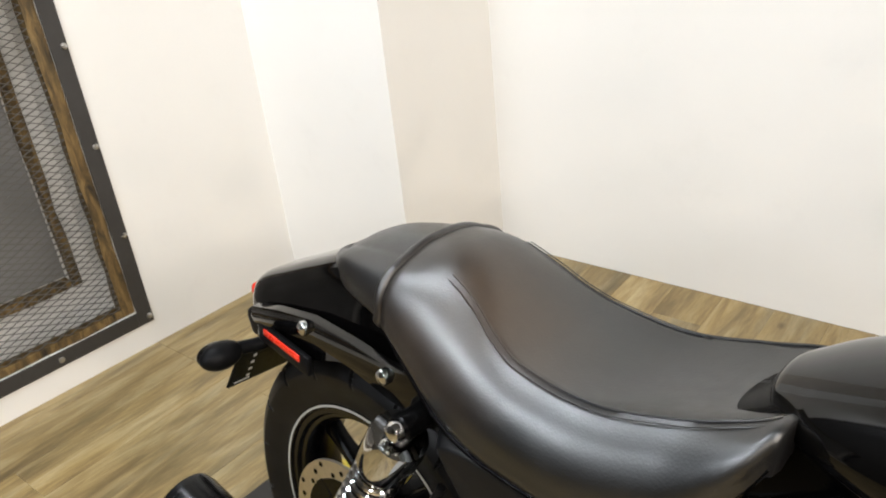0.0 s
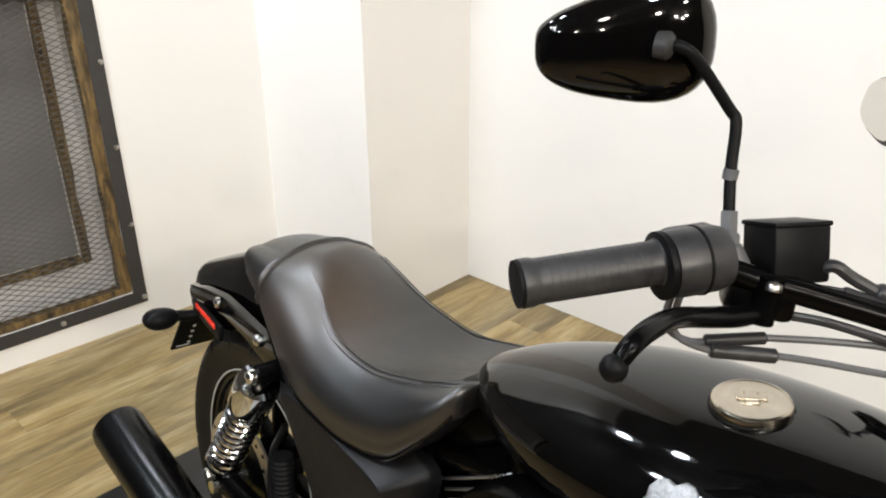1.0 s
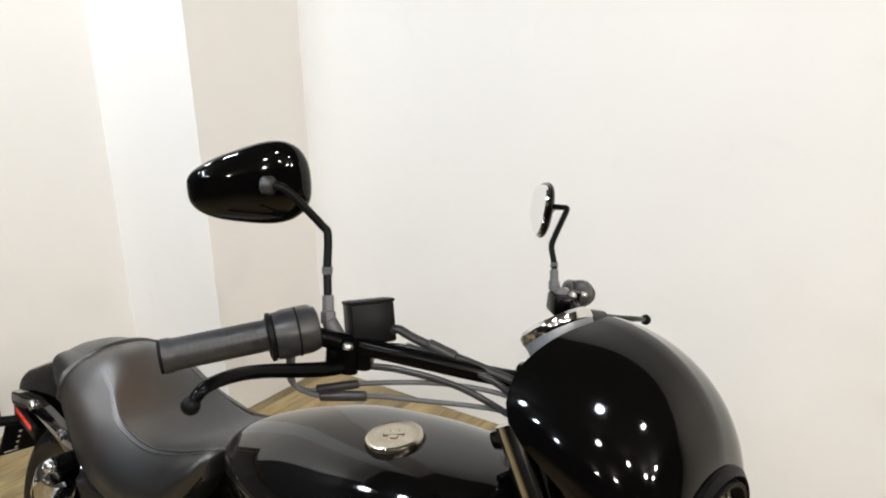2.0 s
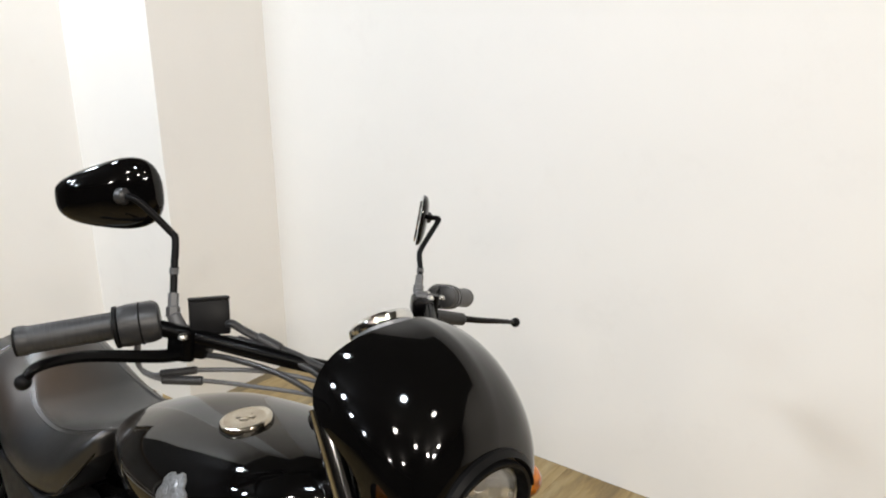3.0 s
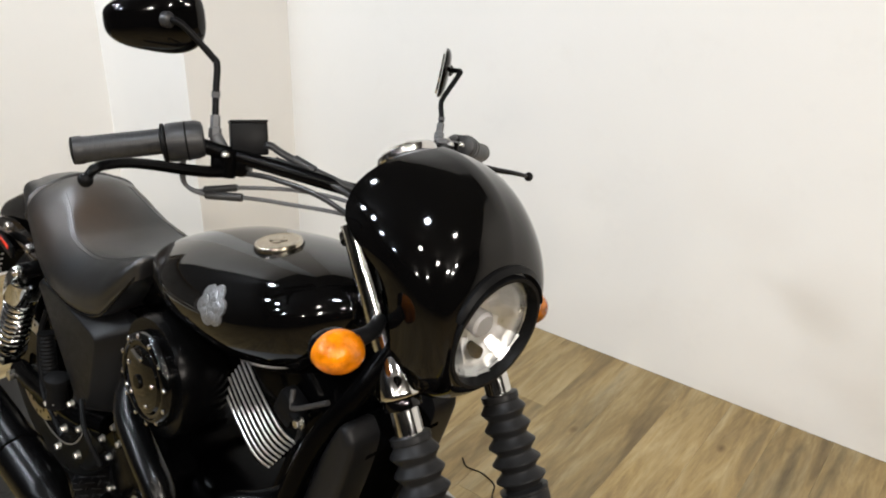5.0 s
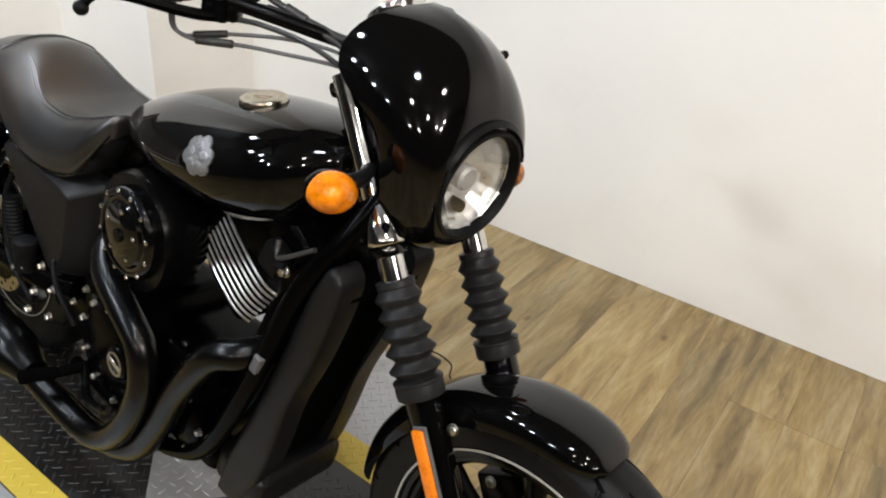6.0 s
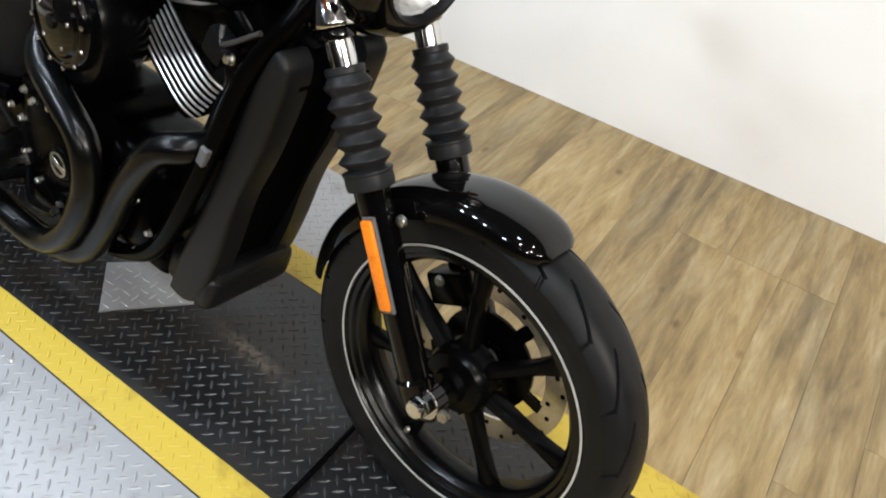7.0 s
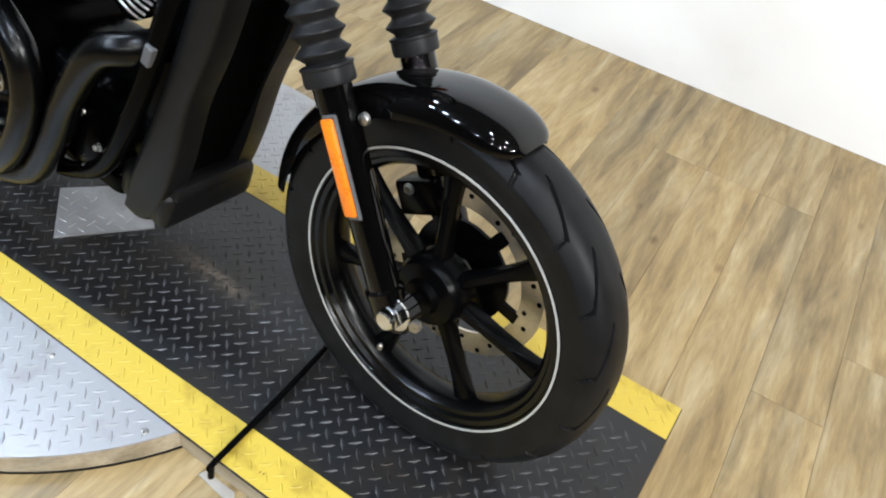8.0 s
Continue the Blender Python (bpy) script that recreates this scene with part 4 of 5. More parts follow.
lamp = fp("headlight", lathe([(0.0, -0.05), (0.03, -0.047), (0.052, -0.036), (0.066, -0.021), (0.0705, -0.01), (0.0725, -0.01), (0.068, -0.025), (0.054, -0.041), (0.03, -0.053), (0.0, -0.056)], HLB, 48, caps=False), BOWL, "faceted chrome headlight bowl")
facet_rnd = random.Random(8)
facets = bmesh.new()
bands = [(0.0705, -0.0095), (0.06, -0.024), (0.046, -0.036), (0.031, -0.0435), (0.019, -0.0465)]
for (ra, za), (rb, zb) in zip(bands, bands[1:]):
    count = 20 if ra > 0.04 else 14
    for k in range(count):
        a0, a1 = 2 * math.pi * k / count, 2 * math.pi * (k + 1) / count
        lift = [facet_rnd.uniform(0.0, 0.0045) for _ in range(4)]
        corner = [(ra, a0, za), (ra, a1, za), (rb, a1, zb), (rb, a0, zb)]
        facets.faces.new([facets.verts.new(HLB @ Vector(((r - 0.0012) * math.cos(a), (r - 0.0012) * math.sin(a), z + up))) for (r, a, z), up in zip(corner, lift)])
fp("reflector_facets", solid(facets, 0.0006), BOWL, "stepped bright reflector facets", lamp, smooth=0)
fp("bulb_shield", join(rod(HLB @ Vector((0, 0, -0.05)), HLB @ Vector((0, 0, -0.018)), 0.017, 0.019, 24, 0.004)), surface("grey_bulb_shield", (0.16, 0.16, 0.165), 0.5, metal=0.2), "grey bulb shield", lamp)
fp("position_bulb", rod(HLB @ Vector((0.045, 0.006, -0.045)), HLB @ Vector((0.042, 0.005, -0.02)), 0.011, 0.009, 16), SATIN, "", lamp)
lens = fp("lens", lathe([(0.0, 0.004), (0.03, 0.002), (0.055, -0.003), (0.071, -0.011), (0.071, -0.014), (0.055, -0.006), (0.03, -0.001), (0.0, 0.001)], HLB, 48, caps=False), GLASS, "clear headlight glass", lamp)
lens.visible_shadow = False

# gauge
GM = Matrix.Translation((1.103, 0, 1.042)) @ Matrix.Rotation(radians(-38), 4, "Y") @ Matrix.Diagonal((0.76, 0.76, 1, 1))
CUP = surface("silver_gauge_cup", (0.22, 0.23, 0.25), 0.42, metal=0.4, grain=80)
gauge = fp("gauge", lathe([(0.0, -0.06), (0.042, -0.06), (0.05, -0.045), (0.056, 0.018), (0.0, 0.018)], GM, 40), CUP, "silver grey gauge cup")
fp("gauge_ring", lathe([(0.056, 0.01), (0.058, 0.013), (0.0575, 0.02), (0.053, 0.024), (0.047, 0.022), (0.046, 0.018)], GM, 40, caps=False), CHROME, "chrome gauge ring", gauge)
fp("gauge_glass", lathe([(0.0, 0.02), (0.046, 0.019)], GM, 40), GLOSS, "", gauge)

# handlebar and controls; built for the right side, mirrored for the left
bar_pts = [(1.105, 0.0, 1.0), (1.10, -0.05, 1.003), (1.082, -0.1, 1.013), (1.028, -0.16, 1.026), (0.975, -0.208, 1.035), (0.936, -0.262, 1.043), (0.878, -0.365, 1.020)]
full = [Vector((x, -y, z)) for x, y, z in bar_pts[::-1]] + [Vector(p) for p in bar_pts[1:]]
bar = fp("handlebar", tube(full, 0.0098, 16, 5), SATIN, "black tubular handlebar")
fp("bar_clamp", join(box(0.05, 0.1, 0.035, Matrix.Translation((1.10, 0, 1.0)), 0.008), rod((1.11, -0.035, 0.99), fork(0.98, -0.035, -0.01), 0.015), rod((1.11, 0.035, 0.99), fork(0.98, 0.035, -0.01), 0.015)), GLOSS, "black bar clamp", bar)
GD = (Vector((0.876, -0.372, 1.020)) - Vector((0.93, -0.27, 1.045))).normalized()
G0 = Vector((0.9292, -0.273, 1.0436))


def control_side(s, name):
    def put(nm, bm, mat, label="", parent=None, smooth=35):
        if s > 0:
            bm = mirrored(bm)
        return fp(nm, bm, mat, label, parent, smooth)

    gm = Matrix.Translation(G0 + (Vector((0, 0, 0)) if s < 0 else Vector((0.006, -0.03, -0.016)))) @ frame_along(GD)
    Lg = 0.111
    prof = [(0.0155, 0), (0.0192, 0.001), (0.0192, 0.006), (0.0165, 0.008)]
    for k in range(14):
        z = 0.012 + k * (Lg - 0.026) / 14
        prof += [(0.0164, z), (0.0167, z + 0.0058)]
    prof += [(0.0165, Lg - 0.012), (0.0178, Lg - 0.009), (0.0178, Lg - 0.001), (0.0155, Lg), (0.0, Lg)]
    put("grip", lathe(prof, gm, 28), CONTROL, "smooth black rubber grip", bar)
    put("grip_end", lathe([(0.0, 0.0), (0.0172, 0.0), (0.0172, 0.0022), (0.0, 0.003)], gm @ Matrix.Translation((0, 0, Lg)), 28), RUBBER, "", bar)
    sm = Matrix.Translation(G0 - GD * 0.029 + (Vector((0, 0, -0.003)) if s < 0 else Vector((0.006, -0.03, -0.017)))) @ frame_along(GD) @ Matrix.Scale(1.0 if s < 0 else 0.82, 4)
    put("switch_housing", join(lathe([(0.018, -0.018), (0.0225, -0.016), (0.0248, -0.008), (0.0255, 0.02), (0.0245, 0.028), (0.018, 0.03)], sm, 24), box(0.034, 0.034, 0.042, sm @ Matrix.Translation((-0.005, 0.006, 0.005)), 0.007)), CONTROL, "black plastic switch housing", bar)
    put("switch_ring", lathe([(0.0205, 0.028), (0.0255, 0.03), (0.0255, 0.034), (0.0205, 0.0355)], sm, 24), PLASTIC, "", bar)
    # lever
    cl = Vector((0.968, -0.2, 1.022 if s < 0 else 1.03))
    put("lever_clamp", join(box(0.05, 0.035, 0.03, Matrix.Translation(cl) @ Matrix.Rotation(radians(40), 4, "Z"), 0.006), rod(cl + Vector((0.012, -0.012, -0.016)), cl + Vector((0.012, -0.012, 0.02)), 0.01)), SATIN, "black lever perch", bar)
    tip = Vector((0.987, -0.397, 1.012)) if s < 0 else Vector((0.99, -0.425, 0.982))
    if s < 0:
        path = [(0.977, -0.192, 1.016), (0.974, -0.23, 1.012), (0.971, -0.27, 1.016), (0.972, -0.31, 1.023), (0.981, -0.35, 1.029), (0.989, -0.385, 1.027), tip]
    else:
        path = [(0.985, -0.2, 1.02), (0.996, -0.25, 1.012), (1.001, -0.31, 1.002), (0.999, -0.37, 0.993), tip]
    put("lever", tube(path, 0.0086 if s < 0 else 0.0066, 12, 5, flat=0.8, taper=(1.25, 0.72)), SATIN, "black curved lever" if s < 0 else "black straight lever", bar)
    if s > 0:
        put("lever_boot", rod((0.986, -0.212, 1.016), (0.998, -0.272, 1.007), 0.0115, 0.0105, 18, 0.003), CONTROL, "grey rubber lever boot", bar)
    put("lever_ball", ellipsoid(0.0088, 0.0088, 0.0088, Matrix.Translation(tip), 14, 10), PLASTIC, "worn ball end", bar)
    put("switch_button", join(box(0.012, 0.01, 0.012, sm @ Matrix.Translation((-0.012, -0.022, 0.008)), 0.002), box(0.016, 0.008, 0.009, sm @ Matrix.Translation((-0.014, -0.021, -0.012)), 0.002)), RUBBER, "", bar)
    put("housing_joint", lathe([(0.025, 0.003), (0.0262, 0.0035), (0.0262, 0.005), (0.025, 0.0055)], sm, 24), RUBBER, "", bar)
    for dx, dy in ((0.014, -0.004), (-0.01, -0.02), (0.02, -0.022)):
        put("perch_bolt", dome_bolt(cl + Vector((dx, dy, 0.014)), (0, 0, 1), 0.006, 0.006), STEEL, "bright bolt", bar)
    # mirror stem
    if s < 0:
        stem = [(0.943, -0.213, 1.05), (0.926, -0.206, 1.105), (0.919, -0.203, 1.142), (0.913, -0.207, 1.152), (0.897, -0.235, 1.182), (0.889, -0.247, 1.191), (0.876, -0.252, 1.191)]
    else:
        stem = [(0.943, -0.213, 1.045), (0.928, -0.228, 1.078), (0.915, -0.235, 1.1), (0.911, -0.243, 1.113), (0.9, -0.283, 1.15), (0.897, -0.29, 1.158), (0.885, -0.294, 1.158), (0.86, -0.298, 1.155)]
    mir = put("mirror", tube(stem, 0.0046, 12, 4), PLASTIC, "black mirror on a bent stem")
    put("stem_nut", join(lathe([(0.0085, 0), (0.0085, 0.012), (0.0065, 0.014), (0.0065, 0.03)], Matrix.Translation(stem[0]) @ frame_along(Vector(stem[1]) - Vector(stem[0])), 6), rod(Vector(stem[1]) - Vector((0, 0, 0.004)), Vector(stem[1]) + Vector((0, 0, 0.004)), 0.0058)), GREY, "worn stem nut", mir)
    put("mirror_mount", join(rod(Vector(stem[0]) + Vector((0, 0, 0.004)), cl + Vector((-0.006, -0.004, 0.0)), 0.0085, 0.011, 14, 0.002), box(0.03, 0.022, 0.016, Matrix.Translation(cl + Vector((-0.008, -0.006, 0.012))) @ Matrix.Rotation(radians(40), 4, "Z"), 0.004)), GREY, "worn grey mirror mount", bar)
    # shell: teardrop outline, thick in the middle
    yaw = -45.0
    c = Vector(stem[-1]) + (Vector((-0.034, -0.003, -0.004)) if s < 0 else Vector((-0.022, -0.008, -0.004)))
    mm = Matrix.Translation(c) @ Matrix.Rotation(radians(yaw if s < 0 else -46), 4, "Z") @ Matrix.Rotation(radians(4), 4, "Y") @ Matrix.Rotation(radians(7 if s < 0 else -8), 4, "X")
    W2, H2 = (0.068, 0.044)

    def outline(k, n, f):
        a = 2 * math.pi * k / n
        ca, sa = math.cos(a), math.sin(a)
        y = W2 * f * math.copysign(abs(ca) ** (0.85 if ca > 0 else 0.62), ca)
        z = H2 * f * math.copysign(abs(sa) ** (0.8 if ca > 0 else 0.62), sa)
        z *= (1.0 + (0.46 if z > 0 else 0.2) * y / W2) * 0.96
        return y, z

    rings = []
    for x, f in ((-0.006, 0.93), (-0.006, 0.985), (-0.003, 1.0), (0.004, 0.99), (0.012, 0.93), (0.019, 0.8), (0.024, 0.6), (0.027, 0.35), (0.028, 0.08)):
        rings.append([(x * (0.85 if s < 0 else 0.45), *outline(k, 40, f)) for k in range(40)])
    bm = loft(rings)
    bm.transform(mm)
    put("shell", bm, GLOSS, "gloss black teardrop mirror shell", mir, smooth=60)
    put("shell_boss", lathe([(0.0105, -0.006), (0.0105, 0.003), (0.008, 0.006), (0.005, 0.007)], Matrix.Translation(Vector(stem[-1])) @ frame_along(Vector(stem[-2]) - Vector(stem[-1])), 20), CONTROL, "", mir)
    rings = [[(x, *outline(k, 40, f)) for k in range(40)] for x, f in ((-0.004, 0.9), (-0.0072, 0.89))]
    bm = loft(rings)
    bm.transform(mm)
    put("mirror_glass", bm, MIRROR, "clean mirror glass", mir)


control_side(-1, "right")
control_side(1, "left")
# front brake reservoir, right side only
box_m = Matrix.Translation((0.9715, -0.179, 1.0505)) @ Matrix.Rotation(radians(64), 4, "Z") @ Matrix.Rotation(radians(-6), 4, "Y") @ Matrix.Rotation(radians(-13), 4, "X")
fp("brake_reservoir", box(0.048, 0.04, 0.044, box_m @ Matrix.Translation((0, 0, 0.004)), 0.003), PLASTIC, "square black brake fluid reservoir", bar)
fp("reservoir_lid", box(0.0496, 0.0416, 0.004, box_m @ Matrix.Translation((0, 0, 0.0265)), 0.0015), PLASTIC, "", bar)

# cables and hoses on the right side
cables = [
    ([(0.93, -0.252, 1.03), (0.925, -0.247, 0.99), (0.938, -0.236, 0.978), (0.956, -0.225, 0.982), (0.978, -0.2, 0.99), (1.05, -0.14, 1.001), (1.114, -0.09, 0.993), (1.16, -0.07, 0.96)], 0.0028),
    ([(0.936, -0.252, 1.03), (0.934, -0.247, 0.986), (0.96, -0.228, 0.976), (0.985, -0.2, 0.979), (1.032, -0.16, 0.981), (1.118, -0.09, 0.977), (1.16, -0.07, 0.94)], 0.0028),
    ([(0.992, -0.168, 1.045), (1.003, -0.167, 1.053), (1.016, -0.155, 1.045), (1.045, -0.13, 1.031), (1.08, -0.107, 1.02), (1.119, -0.085, 1.004), (1.16, -0.078, 0.95)], 0.005),
    ([(0.985, -0.185, 1.03), (1.01, -0.165, 1.034), (1.05, -0.137, 1.025), (1.1, -0.1, 1.005), (1.15, -0.078, 0.96)], 0.0042),
    ([(0.985, -0.195, 1.012), (1.02, -0.17, 1.012), (1.07, -0.13, 1.0), (1.13, -0.09, 0.97)], 0.0038),
]
for pts, r in cables:
    fp("cable", tube(pts, r, 10, 6), GREY if r < 0.003 else CONTROL, "thin grey control cable" if r < 0.003 else "black control cable")
for a, b, r in (((0.95, -0.229, 0.981), (0.982, -0.197, 0.991), 0.005), ((0.957, -0.23, 0.976), (0.992, -0.194, 0.9795), 0.0058), ((1.028, -0.145, 1.0395), (1.052, -0.1255, 1.028), 0.0075), ((1.012, -0.163, 1.034), (1.04, -0.143, 1.028), 0.0062)):
    fp("cable_sleeve", rod(a, b, r, None, 12, 0.0015), CONTROL, "black cable adjuster sleeve")

# front indicators
for s in (-1, 1):
    c = Vector((1.227, -0.2, 0.858)) if s < 0 else Vector((1.225, 0.166, 0.85))
    sig = fp("indicator", ellipsoid(0.027, 0.032, 0.025, Matrix.Translation(c - Vector((0.008, 0, 0)))), SATIN, "front turn indicator")
    fp("amber_lens", ellipsoid(0.031, 0.034, 0.0265, Matrix.Translation(c + Vector((0.002, 0, 0)))), AMBER, "amber plastic lens", sig)
    fp("stalk", tube([c + Vector((-0.012, -s * 0.02, 0)), c + Vector((-0.012, -s * 0.06, 0.006)), fork(0.87, s * 0.1)], 0.0095, 12, 4, taper=(1.3, 1.0)), PLASTIC, "", sig)

# tank
TANK = [  # x, half width, top, bottom, height of the widest line
    (0.615, 0.055, 0.792, 0.745, 0.765), (0.65, 0.088, 0.812, 0.728, 0.768), (0.72, 0.12, 0.842, 0.713, 0.77), (0.80, 0.142, 0.868, 0.704, 0.778), (0.90, 0.153, 0.886, 0.694, 0.79),
    (0.98, 0.15, 0.896, 0.694, 0.8), (1.05, 0.135, 0.9, 0.711, 0.815), (1.10, 0.108, 0.898, 0.743, 0.83), (1.135, 0.07, 0.888, 0.79, 0.845)]


def tank_ring(x, n=48):
    w, zt, zb, zm = table(TANK, x)
    ring = []
    for k in range(n):
        a = 2 * math.pi * k / n
        c, s = math.cos(a), math.sin(a)
        y = w * math.copysign(abs(c) ** 0.92, c)
        z = zm + (zt - zm) * abs(s) ** 0.95 if s >= 0 else zm - (zm - zb) * abs(s) ** 0.8
        if s < 0:
            y *= 1 - 0.25 * abs(s) ** 2
        ring.append((x, y, z))
    return ring


xs = [0.612 + (1.138 - 0.612) * k / 40 for k in range(41)]
rings = [tank_ring(x) for x in xs]


def shrink(ring, f, dx):
    c = sum((Vector(p) for p in ring), Vector()) / len(ring)
    return [tuple(c + (Vector(p) - c) * f + Vector((dx, 0, 0))) for p in ring]


rings = [shrink(rings[0], f, d) for f, d in ((0.3, -0.012), (0.6, -0.01), (0.85, -0.005))] + rings + [shrink(rings[-1], f, d) for f, d in ((0.85, 0.006), (0.6, 0.011), (0.3, 0.013))]
tank = bp("fuel_tank", loft(rings), GLOSS, "gloss black teardrop fuel tank", smooth=60)
CAPM = Matrix.Translation((0.945, -0.035, 0.885)) @ Matrix.Rotation(radians(9), 4, "X") @ Matrix.Rotation(radians(-5), 4, "Y") @ Matrix.Diagonal((0.9, 0.9, 1.25, 1))
bp("fuel_cap", lathe([(0.039, 0.0), (0.041, 0.003), (0.041, 0.007), (0.0395, 0.0098), (0.0365, 0.0108), (0.034, 0.0102), (0.02, 0.0108), (0.0, 0.011)], CAPM, 40), CAP, "worn chrome fuel cap", tank)
bp("cap_emblem", join(box(0.03, 0.009, 0.0016, CAPM @ Matrix.Translation((0, 0, 0.0115)) @ Matrix.Rotation(radians(35), 4, "Z"), 0.001, 1), box(0.014, 0.024, 0.0012, CAPM @ Matrix.Translation((0, 0, 0.0113)) @ Matrix.Rotation(radians(35), 4, "Z"), 0.001, 1)), CAP, "plain raised emblem", tank)
bp("cap_seal", lathe([(0.041, -0.006), (0.0435, 0.0), (0.0425, 0.004), (0.038, 0.004)], CAPM, 40), RUBBER, "", tank)


def tank_side(x, z):
    """y of the tank's right side at x, z."""
    w, zt, zb, zm = table(TANK, x)
    s = max(-0.99, min(0.99, (z - zm) / (zt - zm if z >= zm else zm - zb)))
    if s >= 0:
        s = s ** (1 / 0.95)
        y = w * math.sqrt(max(0, 1 - s * s)) ** 0.92
    else:
        s = abs(s) ** (1 / 0.8)
        y = w * math.sqrt(max(0, 1 - s * s)) ** 0.92 * (1 - 0.25 * s * s)
    return -y


def on_side(outline, lift, thick, cx, cz):
    """A thin badge that follows the tank's side."""
    bm = bmesh.new()
    rings = []
    for f in (1.0, 0.66, 0.33):
        rings.append([bm.verts.new((cx + u * f, tank_side(cx + u * f, cz + v * f) - lift - thick * (0.6 if f == 1.0 else 1.0), cz + v * f)) for u, v in outline])
    mid = bm.verts.new((cx, tank_side(cx, cz) - lift - thick, cz))
    edge = [bm.verts.new((cx + u, tank_side(cx + u, cz + v) + 0.001, cz + v)) for u, v in outline]
    n = len(outline)
    for k in range(n):
        j = (k + 1) % n
        bm.faces.new((edge[k], edge[j], rings[0][j], rings[0][k]))
        for a, b in zip(rings, rings[1:]):
            bm.faces.new((a[k], a[j], b[j], b[k]))
        bm.faces.new((rings[-1][k], rings[-1][j], mid))
    return bm


# plain round emblem
petals = [(0.031 * f * math.cos(2 * math.pi * k / 24), 0.029 * f * math.sin(2 * math.pi * k / 24)) for k, f in ((k, (1.0, 1.06, 1.02, 0.86)[k % 4]) for k in range(24))]
bp("tank_badge", on_side(petals, 0.001, 0.003, 0.946, 0.818), BADGE, "round silver emblem", tank)
for k in range(5):
    a = 2 * math.pi * k / 5 + 0.3
    cx, cz = 0.946 + 0.016 * math.cos(a), 0.818 + 0.015 * math.sin(a)
    bp("badge_relief", on_side([(0.009 * math.cos(b), 0.008 * math.sin(b)) for b in [2 * math.pi * j / 8 for j in range(8)]], 0.003, 0.0022, cx, cz), BADGE, "", tank)

# seat
SEAT = [  # x, half width, height of the middle, seam's distance from the middle and height, bottom
    (0.045, 0.06, 0.766, 0.038, 0.761, 0.737), (0.08, 0.085, 0.79, 0.055, 0.78, 0.733), (0.13, 0.103, 0.803, 0.062, 0.791, 0.73), (0.19, 0.118, 0.81, 0.066, 0.797, 0.722), (0.25, 0.13, 0.812, 0.066, 0.797, 0.682),
    (0.30, 0.139, 0.789, 0.074, 0.777, 0.65), (0.34, 0.144, 0.757, 0.086, 0.753, 0.638), (0.38, 0.147, 0.735, 0.095, 0.738, 0.632), (0.47, 0.147, 0.718, 0.097, 0.731, 0.628),
    (0.555, 0.138, 0.736, 0.093, 0.751, 0.645), (0.6, 0.127, 0.754, 0.086, 0.767, 0.69), (0.622, 0.116, 0.764, 0.078, 0.775, 0.72), (0.634, 0.103, 0.769, 0.068, 0.78, 0.742)]


def seat_half(x, grow=0.0):
    """Half a section: the dished middle, the seam, a flat side panel, and the short drop under the panel's edge."""
    w, zc, ys, zs, zb = table(SEAT, x)
    h = zs - zb
    pts = [(ys * u, zc + (zs - zc) * u ** 2.4 + grow) for u in [k / 12 for k in range(13)]]
    a, e = Vector((ys, zs)), Vector((w, zb + 0.2 * h))
    side = Vector((a.y - e.y, e.x - a.x)).normalized()
    for k in range(1, 13):
        t = k / 12
        p = a.lerp(e, t) + side * (0.052 * t * (1 - t) * (1 + 0.5 * t)) + side * grow
        pts.append((p.x, p.y))
    pts += [(w + 0.0015 + grow, e.y - 0.006), (w - 0.001 + grow, e.y - 0.012), (w * 0.965 + grow, zb + 0.003), (w * 0.92, zb), (w * 0.4, zb)]
    return pts


def seat_ring(x, grow=0.0):
    half = seat_half(x, grow)
    return [(x, y - 0.01, z) for y, z in half] + [(x, -y - 0.01, z) for y, z in half[:0:-1]]


xs = [0.197 + (0.634 - 0.197) * k / 44 for k in range(45)]
rings = [shrink(seat_ring(0.197), 0.95, -0.004)] + [seat_ring(x) for x in xs]
rings += [shrink(rings[-1], f, d) for f, d in ((0.97, 0.004), (0.88, 0.007), (0.4, 0.008))]
seat = bp("seat", loft(rings), LEATHER, "black vinyl solo seat with stitched dished centre", smooth=50)
xs = [0.045 + (0.184 - 0.045) * k / 18 for k in range(19)]
rings = [seat_ring(x, -0.004) for x in xs]
rings = [shrink(rings[0], f, d) for f, d in ((0.3, -0.016), (0.65, -0.012), (0.88, -0.005))] + rings + [shrink(rings[-1], 0.92, 0.005)]
bp("pillion_pad", loft(rings), LEATHER, "black vinyl pillion pad", seat, smooth=60)
strap = []
for x, g in ((0.181, -0.004), (0.182, 0.002), (0.185, 0.0042), (0.19, 0.0042), (0.194, 0.002), (0.195, -0.004)):
    half = seat_half(x, g)[:-2]
    strap.append([(x, -y - 0.01, z) for y, z in half[:0:-1]] + [(x, y - 0.01, z) for y, z in half])
bp("seat_strap", loft(strap, closed=False), LEATHER, "narrow raised black piping behind the seat", seat, smooth=70)
for s in (-1, 1):
    for off, r in ((0.0, 0.0012), (0.0085, 0.0008)):
        line = []
        for k in range(46):
            x = 0.262 + 0.368 * k / 45
            w, zc, ys, zs, zb = table(SEAT, x)
            y, z = (ys, zs) if off == 0 else (ys + off, zs - off * 0.45 + 0.0015)
            line.append((x, s * y - 0.01, z + 0.0004))
        bp("seam", tube(line, r, 8, 0), LEATHER, "raised stitched seam", seat)
    line = []
    for k in range(46):
        x = 0.2 + 0.434 * k / 45
        w, zc, ys, zs, zb = table(SEAT, x)
        line.append((x, s * (w * 0.97 + 0.0015) - 0.01, zb + 0.003))
